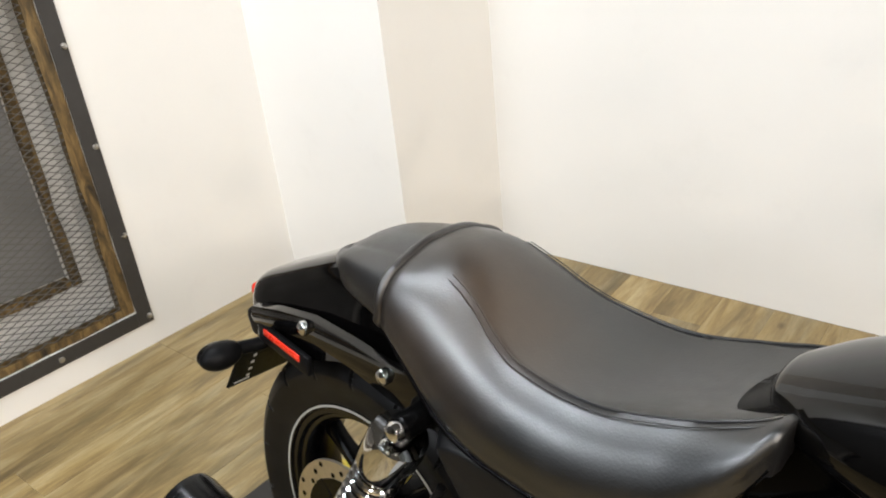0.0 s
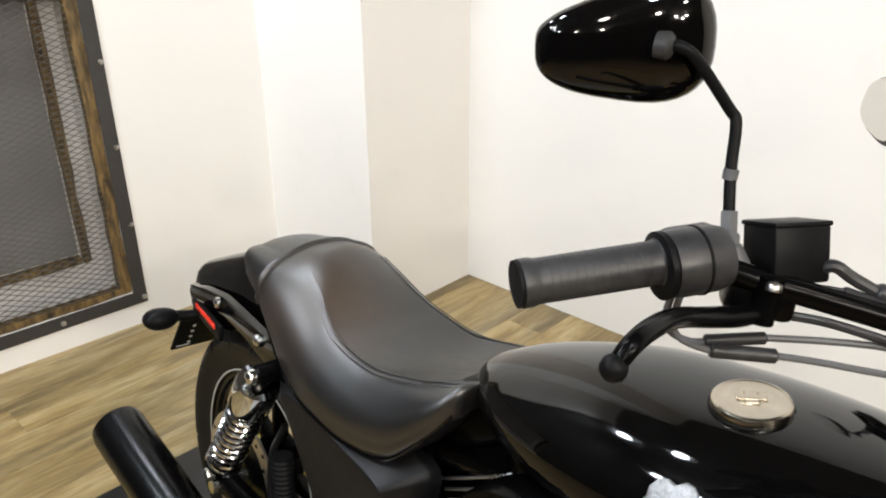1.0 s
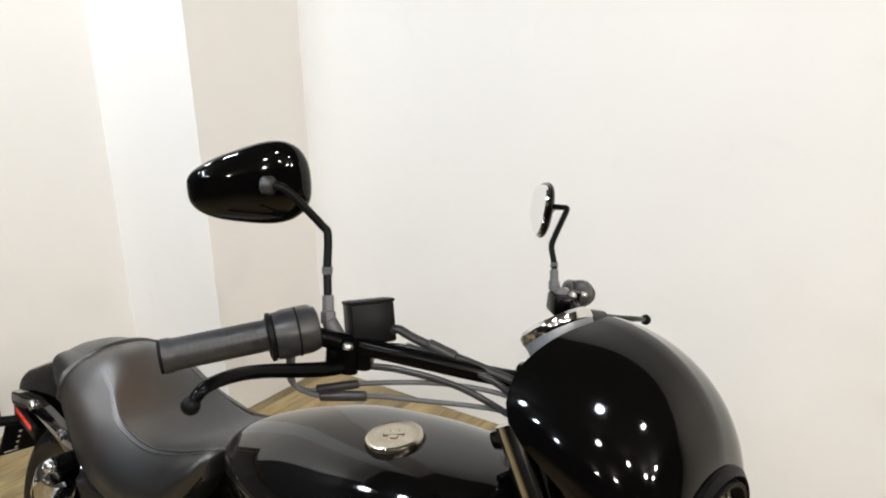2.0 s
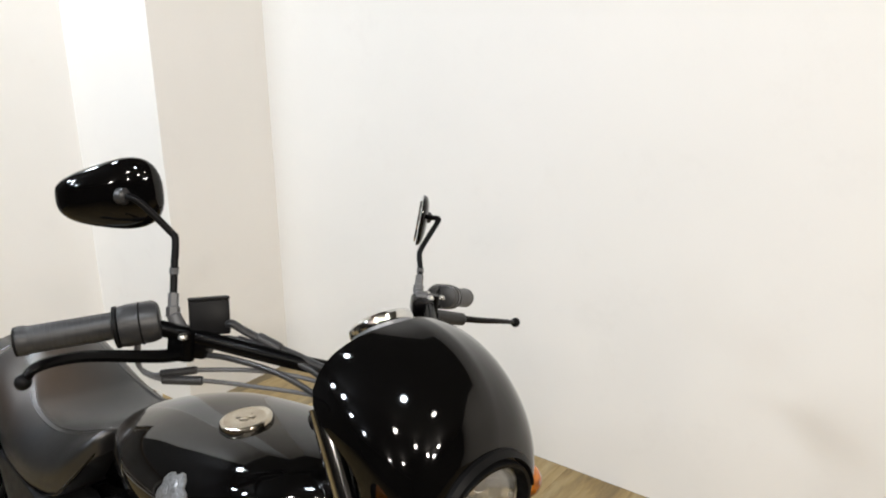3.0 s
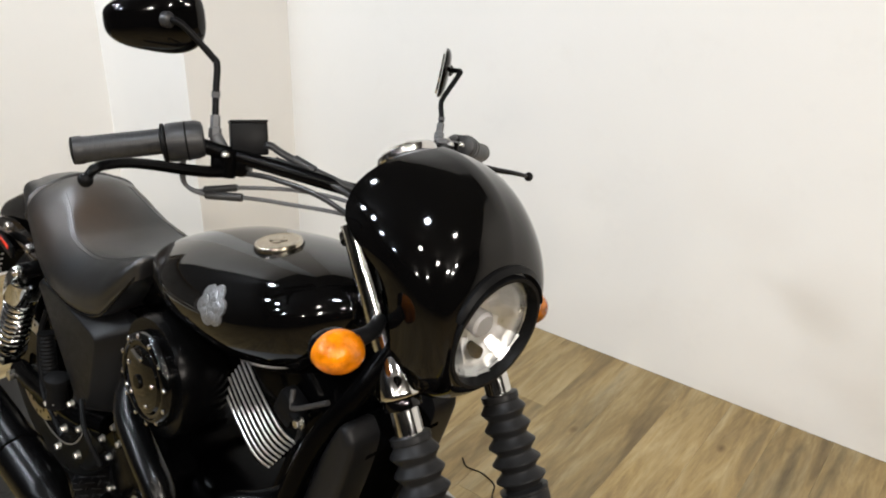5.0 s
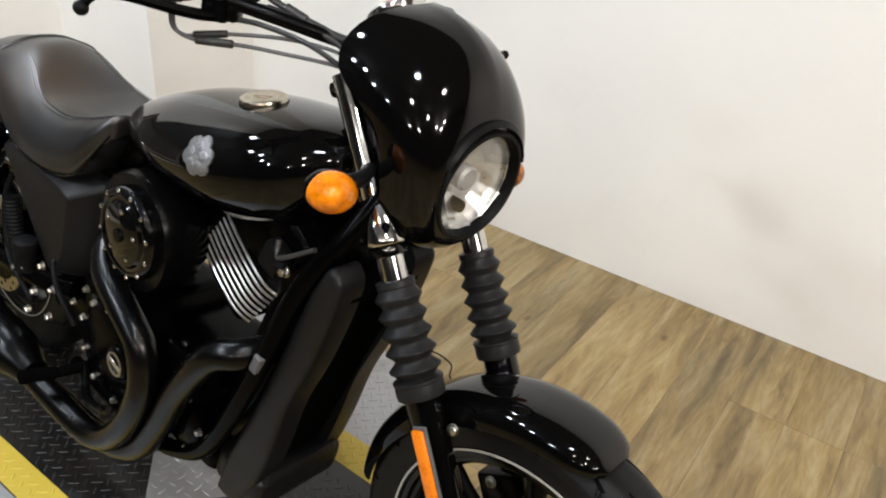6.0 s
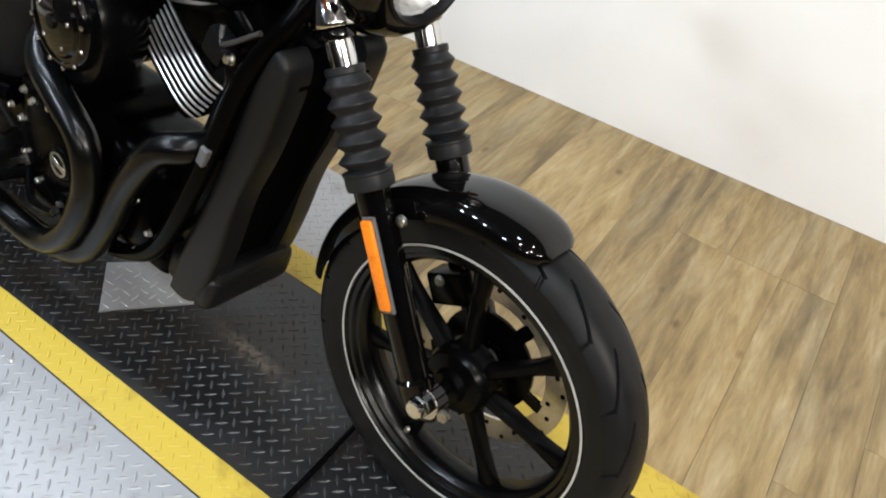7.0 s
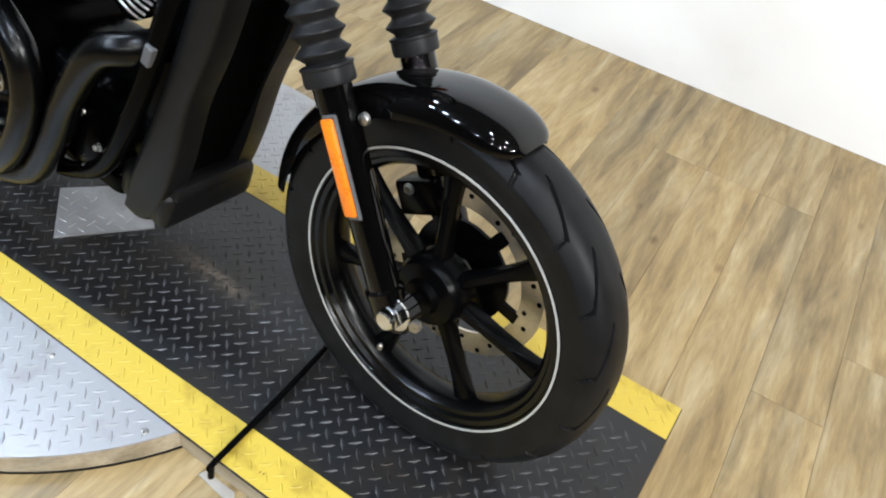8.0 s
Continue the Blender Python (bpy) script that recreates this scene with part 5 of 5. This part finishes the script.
    bp("piping", tube(line, 0.0026, 8, 0), GLOSS, "shiny black edge piping", seat)

# rear fender, struts, tail
FEN = [(-0.22, 0.632, 0.052), (-0.18, 0.658, 0.074), (-0.12, 0.685, 0.083), (-0.04, 0.72, 0.088), (0.04, 0.75, 0.09), (0.13, 0.758, 0.09), (0.25, 0.74, 0.09), (0.35, 0.70, 0.085)]
rows = []
for k in range(31):
    x = -0.22 + 0.57 * k / 30
    z, w = table(FEN, x)
    drop = 0.085 + 0.05 * min(1, max(0, (x + 0.22) / 0.2))
    rows.append([(x + 0.25 * drop * abs(u) ** 3, w * math.copysign(abs(math.sin(u * math.pi / 2)) ** 0.85, u) * (1 + 0.06 * abs(u) ** 4), z - drop * abs(u) ** 3.2) for u in [-1 + 2 * j / 20 for j in range(21)]])
fender = bp("rear_fender", solid(loft(rows, closed=False), 0.003), GLOSS, "gloss black rear fender", smooth=60)
for s in (-1, 1):
    rings = []
    for x, z, hz, y in ((-0.145, 0.612, 0.01, 0.088), (-0.135, 0.618, 0.016, 0.092), (-0.06, 0.636, 0.019, 0.098), (0.03, 0.652, 0.021, 0.105), (0.12, 0.655, 0.022, 0.115), (0.2, 0.652, 0.026, 0.124), (0.27, 0.655, 0.034, 0.13), (0.33, 0.65, 0.03, 0.128)):
        rings.append([(x, s * (y - 0.006), z - hz), (x, s * (y + 0.005), z - hz * 0.85), (x, s * (y + 0.007), z), (x, s * (y + 0.005), z + hz * 0.85), (x, s * (y - 0.006), z + hz)])
    strut = bp("fender_strut", loft(rings), GLOSS, "gloss black fender strut")
    for x, z, y in ((0.018, 0.655, 0.112), (0.2, 0.662, 0.131)):
        bp("strut_bolt", dome_bolt((x, s * y, z), (0, s, 0), 0.0105, 0.009), CHROME, "chrome dome bolt", strut)
    bp("red_reflector", box(0.1, 0.006, 0.0115, Matrix.Translation((-0.055, s * 0.104, 0.598)) @ Matrix.Rotation(radians(5 * s), 4, "Z") @ Matrix.Rotation(radians(3), 4, "Y"), 0.0025, 2), RED, "red side reflector", strut)
    bp("reflector_holder", box(0.14, 0.01, 0.032, Matrix.Translation((-0.055, s * 0.1, 0.592)) @ Matrix.Rotation(radians(5 * s), 4, "Z") @ Matrix.Rotation(radians(3), 4, "Y"), 0.004), PLASTIC, "", strut)
    c = Vector((-0.142, s * 0.155, 0.568))
    sig = bp("rear_indicator", ellipsoid(0.024, 0.035, 0.0215, Matrix.Translation(c)), PLASTIC, "black rear turn indicator")
    bp("smoked_lens", ellipsoid(0.0215, 0.03, 0.019, Matrix.Translation(c + Vector((-0.008, s * 0.004, 0)))), GLOSS, "", sig)
    bp("stalk", tube([c + Vector((0, -s * 0.03, 0)), (-0.135, s * 0.09, 0.565), (-0.12, s * 0.06, 0.575)], 0.011, 12, 4), PLASTIC, "", sig)
tail = bp("tail_light", box(0.05, 0.085, 0.04, Matrix.Translation((-0.205, 0, 0.61)) @ Matrix.Rotation(radians(-20), 4, "Y"), 0.012, 3), RED, "red tail light")
bp("tail_housing", box(0.06, 0.15, 0.05, Matrix.Translation((-0.165, 0, 0.585)) @ Matrix.Rotation(radians(-20), 4, "Y"), 0.012, 3), PLASTIC, "black tail bracket", tail)
PM = Matrix.Translation((-0.222, 0, 0.485)) @ Matrix.Rotation(radians(-58), 4, "Y")
plate = bp("plate_holder", box(0.115, 0.19, 0.006, PM, 0.002, 1), PLASTIC, "black plate holder without a plate")
bp("plate_bracket", box(0.1, 0.05, 0.02, Matrix.Translation((-0.17, 0, 0.55)) @ Matrix.Rotation(radians(-50), 4, "Y"), 0.004), PLASTIC, "", plate)
for k in range(4):
    for s in (-1, 1):
        bp("holder_slot", box(0.006, 0.006, 0.0085, PM @ Matrix.Translation((-0.035 + 0.02 * k, s * 0.06, 0.0))), WHITE, "", plate)
bp("holder_bar", box(0.003, 0.03, 0.0085, PM @ Matrix.Translation((-0.045, -0.07, 0.0))), WHITE, "", plate)


# rear shock absorbers
def shock(s):
    a, b = Vector((0.125, s * 0.165, 0.385)), Vector((0.272, s * 0.165, 0.645))
    d = (b - a).normalized()
    L = (b - a).length
    ob = bp("shock_absorber", join(rod(a + d * 0.02, a + d * 0.2, 0.016), rod(a - d * 0.0, a + d * 0.035, 0.012, 0.02)), SATIN, "chrome coil-over shock absorber")
    coil = []
    turns, r = 10.0, 0.0278
    fm = Matrix.Translation(a) @ frame_along(d)
    for k in range(int(turns * 16) + 1):
        t = k / (turns * 16)
        q = 2 * math.pi * turns * t
        coil.append(fm @ Vector((r * math.cos(q), r * math.sin(q), 0.045 + (L - 0.125) * t)))
    bp("spring", tube(coil, 0.0048, 8, 0), CHROME, "chrome coil spring", ob)
    bp("shock_cap", lathe([(0.02, L - 0.085), (0.0345, L - 0.083), (0.036, L - 0.078), (0.036, L - 0.03), (0.034, L - 0.022), (0.02, L - 0.02)], fm, 28), CHROME, "chrome upper shroud", ob)
    bp("spring_seat", lathe([(0.018, 0.03), (0.033, 0.032), (0.033, 0.042), (0.02, 0.046)], fm, 24), CHROME, "", ob)
    bp("upper_eye", join(rod(b - Vector((0, s * 0.03, 0)), b + Vector((0, s * 0.014, 0)), 0.0165, None, 20, 0.003), rod(b - d * 0.025, b, 0.014)), SATIN, "", ob)
    bp("shock_bolt", dome_bolt(b + Vector((0, s * 0.014, 0)), (0, s, 0), 0.0125, 0.014), CHROME, "chrome acorn nut", ob)
    bp("lower_bolt", hexbolt(a + Vector((0, s * 0.016, 0)), (0, s, 0), 0.011, 0.012), STEEL, "", ob)
    bp("lower_eye", rod(a - Vector((0, s * 0.018, 0)), a + Vector((0, s * 0.016, 0)), 0.018), SATIN, "", ob)


shock(-1)
shock(1)
for s in (-1, 1):
    bp("swingarm_tube", tube([(0.03, s * 0.115, 0.296), (0.15, s * 0.12, 0.305), (0.35, s * 0.115, 0.33), (0.45, s * 0.09, 0.34)], 0.022, 14, 4), SATIN, "black swingarm")
bp("rear_axle", rod((0.055, -0.15, 0.296), (0.055, 0.15, 0.296), 0.012), STEEL)

# side covers
def rounded(pts, rounds=2):
    """Cuts an outline's corners."""
    for _ in range(rounds):
        out = []
        for k, p in enumerate(pts):
            q = pts[(k + 1) % len(pts)]
            out += [(p[0] * 0.82 + q[0] * 0.18, p[1] * 0.82 + q[1] * 0.18), (p[0] * 0.18 + q[0] * 0.82, p[1] * 0.18 + q[1] * 0.82)]
        pts = out
    return pts


def side_cover(s):
    base = [(0.272, 0.648), (0.34, 0.662), (0.42, 0.655), (0.50, 0.65), (0.56, 0.65), (0.603, 0.632), (0.6, 0.59), (0.57, 0.5), (0.54, 0.42), (0.47, 0.39), (0.425, 0.44), (0.36, 0.52), (0.29, 0.6)]
    ridge = [(0.303, 0.628), (0.345, 0.637), (0.41, 0.631), (0.475, 0.623), (0.53, 0.616), (0.562, 0.607), (0.56, 0.585), (0.535, 0.5), (0.512, 0.44), (0.475, 0.42), (0.44, 0.46), (0.385, 0.53), (0.325, 0.6)]
    mid = (0.46, 0.55)
    base, ridge = rounded(base), rounded(ridge)
    rings = []
    for t, y in ((0.0, 0.085), (0.0, 0.102), (0.03, 0.1055), (0.3, 0.122), (0.6, 0.139), (0.93, 0.1528), (0.975, 0.1548), (1.0, 0.1556)):
        rings.append([(a + (c - a) * t, -y, b2 + (d - b2) * t) for (a, b2), (c, d) in zip(base, ridge)])
    for f, y in ((0.985, 0.1562), (0.95, 0.1566), (0.5, 0.157), (0.05, 0.157)):
        rings.append([(mid[0] + (c - mid[0]) * f, -y, mid[1] + (d - mid[1]) * f) for c, d in ridge])
    bm = loft(rings)
    return mirrored(bm) if s > 0 else bm


for s in (-1, 1):
    bp("side_cover", side_cover(s), COVER, "matt black side cover", smooth=48)

# frame
for s in (-1, 1):
    bp("frame_downtube", tube([(1.225, s * 0.035, 0.865), (1.2, s * 0.09, 0.775), (1.153, s * 0.117, 0.685), (1.116, s * 0.13, 0.58), (1.076, s * 0.135, 0.475), (0.99, s * 0.135, 0.31), (0.9, s * 0.13, 0.235), (0.78, s * 0.125, 0.2), (0.5, s * 0.12, 0.2)], 0.0155, 14, 5), ENGINE, "gloss black frame tube")
    bp("upper_frame_tube", tube([(1.2, s * 0.03, 0.87), (1.0, s * 0.05, 0.76), (0.7, s * 0.05, 0.665), (0.45, s * 0.08, 0.62), (0.3, s * 0.1, 0.62)], 0.016, 12, 4), GLOSS, "gloss black frame tube")
bp("tube_clip", box(0.016, 0.012, 0.034, Matrix.Translation((1.108, -0.146, 0.546)) @ Matrix.Rotation(radians(21), 4, "Y"), 0.002, 1), GREY, "grey cable clip")
bp("steering_head", rod((1.245, 0, 0.80), (1.16, 0, 0.97), 0.034, None, 24, 0.004), GLOSS, "black steering head")

# radiator with its shrouds
sh = rounded([(1.232, 0.722), (1.216, 0.744), (1.2, 0.74), (1.168, 0.68), (1.128, 0.565), (1.083, 0.45), (1.044, 0.36), (1.012, 0.28), (1.0, 0.225), (1.03, 0.204), (1.06, 0.215), (1.095, 0.29), (1.118, 0.36), (1.145, 0.47), (1.187, 0.565), (1.218, 0.66)])
for s in (-1, 1):
    in_y = 0.0 if s < 0 else -0.035

    def spine(x, z):
        t = max(0.0, min(1.0, ((1.213 - x) * 0.218 + (0.715 - z) * 0.505) / (0.218 ** 2 + 0.505 ** 2)))
        return 1.213 - 0.218 * t, 0.715 - 0.505 * t

    rings = []
    for f, y in ((1.0, 0.07), (1.0, 0.108), (0.97, 0.1135), (0.9, 0.117), (0.7, 0.1195), (0.4, 0.121), (0.05, 0.1215)):
        ring = []
        for x, z in sh:
            cx, cz = spine(x, z)
            ring.append((cx + (x - cx) * f, s * (y + in_y), cz + (z - cz) * f))
        rings.append(ring)
    bp("radiator_shroud", loft(rings), COVER, "matt black radiator side shroud", smooth=60)
rad = bp("radiator", box(0.06, 0.165, 0.54, Matrix.Translation((1.105, -0.018, 0.46)) @ Matrix.Rotation(radians(21), 4, "Y"), 0.014, 4), MATT, "dull black radiator", smooth=60)
bp("radiator_mesh", box(0.006, 0.1, 0.42, Matrix.Translation((1.105, -0.018, 0.46)) @ Matrix.Rotation(radians(21), 4, "Y") @ Matrix.Translation((0.0285, 0, 0)), 0.002, 1), MATT, "", rad)
bp("lower_guard", join(box(0.12, 0.2, 0.08, Matrix.Translation((1.035, -0.015, 0.252)) @ Matrix.Rotation(radians(12), 4, "Y"), 0.02, 3), box(0.04, 0.16, 0.03, Matrix.Translation((1.085, -0.02, 0.28)), 0.01)), COVER, "matt black lower radiator guard")

# engine: two cylinders in a V over a crankcase
eng = bp("crankcase", join(box(0.42, 0.2, 0.2, Matrix.Translation((0.72, 0.0, 0.31)), 0.04, 4), box(0.25, 0.22, 0.14, Matrix.Translation((0.62, 0, 0.38)), 0.04, 4), box(0.36, 0.16, 0.06, Matrix.Translation((0.75, 0, 0.195)), 0.02, 3)), ENGINE, "black engine crankcase")


def cover(name, c, r, depth, mat, label, dome=0.35, n=40):
    m = Matrix.Translation(c) @ frame_along((0, -1, 0))
    return bp(name, lathe([(r, -0.03), (r, depth * 0.6), (r * 0.95, depth * 0.9), (r * 0.85, depth), (r * dome, depth * 1.06), (0, depth * 1.08)], m, n), mat, label, eng)


cover("clutch_cover", (0.70, -0.10, 0.345), 0.105, 0.06, ENGINE, "black round clutch cover")
cover("cover_emblem", (0.745, -0.155, 0.352), 0.034, 0.014, SATIN, "round cover emblem", 0.8)
bp("emblem_ring", lathe([(0.02, 0), (0.024, 0), (0.024, 0.0018), (0.02, 0.0018)], Matrix.Translation((0.745, -0.1695, 0.352)) @ frame_along((0, -1, 0)), 32, caps=False, close=True), STEEL, "", eng)
bp("emblem_bar", box(0.04, 0.002, 0.01, Matrix.Translation((0.745, -0.1705, 0.352)) @ Matrix.Rotation(radians(20), 4, "Y"), 0.0006, 1), STEEL, "", eng)
cover("water_pump_cover", (0.90, -0.09, 0.31), 0.062, 0.045, ENGINE, "black pump cover")
rnd = random.Random(11)
for cx, cz, r, n, y in ((0.70, 0.345, 0.098, 9, -0.155), (0.90, 0.31, 0.056, 5, -0.132), (0.56, 0.36, 0.05, 4, -0.125)):
    for k in range(n):
        a = 2 * math.pi * k / n + rnd.uniform(-0.1, 0.1)
        bp("case_bolt", hexbolt((cx + r * math.cos(a), y, cz + r * math.sin(a)), (0, -1, 0), 0.0058, 0.008, True), STEEL, "bright hexagon bolt", eng)


def cylinder(base, tilt, fins):
    m = Matrix.Translation(base) @ Matrix.Rotation(radians(tilt), 4, "Y")
    ob = bp("cylinder", join(box(0.135, 0.13, 0.2, m @ Matrix.Translation((0, 0, 0.1)), 0.02), box(0.15, 0.15, 0.09, m @ Matrix.Translation((0, 0, 0.235)), 0.025, 3)), ENGINE, "black finned cylinder")
    for k in range(fins):
        z = 0.045 + k * 0.0145
        bp("cooling_fin", box(0.145, 0.122, 0.0065, m @ Matrix.Translation((0, 0, z)), 0.002, 1), ENGINE, "", ob)
        for s in (-1, 1):
            arc = [m @ Vector((0.078 * u, s * (0.0785 - (0.016 * u ** 4 if u > 0 else 0.004 * u * u)), z)) for u in [-1 + k2 / 8 for k2 in range(17)]]
            bp("fin_edge", tube(arc, 0.0024, 8, 0), FIN, "bright machined fin edge", ob)
    return ob


cylinder((0.893, 0, 0.54), 38.5, 8)
cylinder((0.745, 0, 0.52), -33, 9)

# intake, coils and electrics that fill the room under the tank and behind the radiator
bp("intake_box", join(box(0.34, 0.15, 0.1, Matrix.Translation((0.86, 0.0, 0.705)), 0.02), box(0.16, 0.13, 0.16, Matrix.Translation((1.06, 0, 0.68)) @ Matrix.Rotation(radians(-25), 4, "Y"), 0.02)), ENGINE, "black intake box under the tank")
bp("battery_box", join(box(0.26, 0.19, 0.26, Matrix.Translation((0.45, 0, 0.53)), 0.02), box(0.1, 0.14, 0.1, Matrix.Translation((0.52, 0, 0.63)), 0.02)), ENGINE, "black battery box")
bp("coolant_tank", box(0.09, 0.17, 0.34, Matrix.Translation((1.03, 0.0, 0.45)) @ Matrix.Rotation(radians(22), 4, "Y"), 0.02), ENGINE, "black fan housing behind the radiator")
bp("oil_sump", box(0.3, 0.15, 0.1, Matrix.Translation((0.45, 0, 0.28)), 0.02), ENGINE, "black gearbox case")

# air cleaner on the right side
am = Matrix.Translation((0.79, -0.14, 0.633)) @ frame_along((-0.02, -1, 0.02))
air = bp("air_cleaner", lathe([(0.085, -0.07), (0.098, -0.05), (0.104, -0.02), (0.104, 0.01), (0.1, 0.02)], am, 48), SATIN, "black air cleaner housing")
bp("air_cleaner_cover", lathe([(0.079, 0.018), (0.08, 0.028), (0.0775, 0.034), (0.07, 0.039), (0.066, 0.039), (0.064, 0.036), (0.058, 0.036), (0.054, 0.04), (0.03, 0.044), (0.012, 0.0445), (0.0, 0.0445)], am, 48), GLOSS, "gloss black round cover", air)
for n, r, h, size in ((12, 0.0735, 0.0372, 0.0042), (5, 0.042, 0.042, 0.004)):
    for k in range(n):
        a = 2 * math.pi * k / n + 0.2
        bp("cover_screw", dome_bolt(am @ Vector((r * math.cos(a), r * math.sin(a), h)), (-0.02, -1, 0.02), size, 0.003), CHROME, "", air)
bp("cover_hub", lathe([(0.0, 0.0), (0.012, 0.0), (0.011, 0.004), (0.0, 0.0045)], am @ Matrix.Translation((0, 0, 0.0445)), 20), SATIN, "", air)

# exhaust: two headers that join under the engine and a long muffler
bp("front_header", tube([(1.06, -0.04, 0.53), (1.072, -0.095, 0.533), (1.06, -0.138, 0.533), (1.012, -0.16, 0.508), (0.935, -0.163, 0.4), (0.882, -0.163, 0.3), (0.81, -0.166, 0.2), (0.7, -0.178, 0.165), (0.55, -0.195, 0.18)], 0.0255, 20, 6), PIPE, "matt black front exhaust header")
bp("rear_header", tube([(0.64, -0.05, 0.57), (0.66, -0.12, 0.565), (0.71, -0.165, 0.535), (0.79, -0.182, 0.505), (0.862, -0.187, 0.455), (0.862, -0.188, 0.36), (0.79, -0.19, 0.235), (0.69, -0.195, 0.175), (0.5, -0.21, 0.205)], 0.0255, 20, 6), PIPE, "matt black rear exhaust header")
MUF = Matrix.Translation((0.48, -0.21, 0.215)) @ frame_along((-0.575, -0.05, 0.165))
muf = bp("muffler", lathe([(0.03, -0.02), (0.036, 0.0), (0.046, 0.03), (0.049, 0.05), (0.049, 0.60), (0.046, 0.615), (0.042, 0.617), (0.04, 0.605), (0.03, 0.53), (0.0, 0.53)], MUF, 36), PIPE, "matt black cylindrical muffler")
bp("muffler_screw", dome_bolt(MUF @ Vector((0.02, -0.045, 0.5)), (0.1, -1, 0.5), 0.006, 0.003), STEEL, "", muf)
bp("muffler_clamp", lathe([(0.0505, 0), (0.053, 0.002), (0.053, 0.014), (0.0505, 0.016)], MUF @ Matrix.Translation((0, 0, 0.16)), 36), SATIN, "", muf)

# foot controls, hoses and small fittings on the right side
bp("footpeg", join(rod((0.585, -0.2, 0.255), (0.57, -0.265, 0.262), 0.013, 0.015, 16, 0.003), rod((0.6, -0.12, 0.255), (0.585, -0.2, 0.255), 0.011)), MATT, "black rubber footpeg")
bp("brake_pedal", tube([(0.6, -0.15, 0.26), (0.68, -0.19, 0.25), (0.76, -0.2, 0.27), (0.8, -0.21, 0.3)], 0.008, 10, 4), SATIN, "black brake pedal")
bp("rear_brake_reservoir", lathe([(0.018, 0), (0.021, 0.004), (0.021, 0.05), (0.024, 0.055), (0.024, 0.07), (0.018, 0.074)], Matrix.Translation((0.39, -0.165, 0.385)) @ frame_along((0.1, 0, 1)), 20), RUBBER, "small black brake fluid cup")
bp("corrugated_hose", lathe([(0.0155 + (0.002 if k % 2 else 0), 0.0042 * k) for k in range(32)], Matrix.Translation((0.325, -0.15, 0.385)) @ frame_along((-0.12, 0.0, 1)), 18), RUBBER, "corrugated black rubber hose")
for pts, r in (([(0.3, -0.14, 0.56), (0.28, -0.15, 0.5), (0.3, -0.16, 0.42), (0.36, -0.16, 0.36)], 0.006), ([(0.24, -0.13, 0.45), (0.3, -0.16, 0.38), (0.42, -0.17, 0.33)], 0.005), ([(0.5, -0.16, 0.45), (0.56, -0.18, 0.42), (0.6, -0.17, 0.36)], 0.005)):
    bp("hose", tube(pts, r, 10, 5), RUBBER, "black hose")
for x, y, z, r in ((0.4, -0.17, 0.4, 0.008), (0.44, -0.17, 0.36, 0.007), (0.36, -0.17, 0.38, 0.006), (0.47, -0.165, 0.43, 0.006), (0.52, -0.17, 0.4, 0.006), (0.5, -0.17, 0.33, 0.007), (0.42, -0.175, 0.31, 0.007), (1.1, -0.1, 0.685, 0.007)):
    bp("fitting", hexbolt((x, y, z), (0, -1, 0), r, 0.01), STEEL, "bright fitting")
bp("sensor_bracket", tube([(1.074, -0.095, 0.724), (1.078, -0.1, 0.706), (1.09, -0.102, 0.703), (1.156, -0.1, 0.744)], 0.004, 10, 4), IRON, "dark steel bracket")
bp("sensor", join(box(0.045, 0.03, 0.05, Matrix.Translation((1.065, -0.09, 0.69)) @ Matrix.Rotation(radians(25), 4, "Y"), 0.008), rod((1.065, -0.09, 0.69), (1.1, -0.098, 0.686), 0.012)), PLASTIC, "black sensor beside the tank")
bp("side_stand", join(tube([(0.6, 0.12, 0.2), (0.62, 0.2, 0.1), (0.63, 0.245, 0.03)], 0.01, 10, 3), box(0.05, 0.03, 0.008, Matrix.Translation((0.635, 0.255, 0.028)), 0.002)), SATIN, "black side stand")

# ---- planks of the floor, last ----
PL_W = 0.15
plank_m = {}
rnd = random.Random(3)


def plank_mesh(w, l):
    key = round(l, 3)
    if key not in plank_m:
        g = 0.0003
        bm = bmesh.new()
        a, b, h, c = w / 2 - g, l / 2 - g, 0.004, 0.0004
        lo = [bm.verts.new(p) for p in ((-a, -b, 0), (a, -b, 0), (a, b, 0), (-a, b, 0))]
        mi = [bm.verts.new(p) for p in ((-a, -b, h - c), (a, -b, h - c), (a, b, h - c), (-a, b, h - c))]
        hi = [bm.verts.new(p) for p in ((-a + c, -b + c, h), (a - c, -b + c, h), (a - c, b - c, h), (-a + c, b - c, h))]
        bm.faces.new(hi)
        for q, r in ((lo, mi), (mi, hi)):
            for k in range(4):
                j = (k + 1) % 4
                bm.faces.new((q[k], q[j], r[j], r[k]))
        me = finish(bm, 30)
        me.materials.append(PLANK)
        plank_m[key] = me
    return plank_m[key]


x = -0.85
while x < 5.2:
    y = 0.0 - rnd.choice((0.18, 0.4, 0.62, 0.85, 1.07))
    top = -0.001
    while top > -5.3:
        l = top - y
        ob = new("plank", plank_mesh(PL_W, l))
        ob.location = (x + PL_W / 2, (top + y) / 2, FLOOR_Z - 0.004)
        ob.parent = floor
        top = y
        y -= 1.22
        if y < -5.4:
            y = -5.4
    x += PL_W
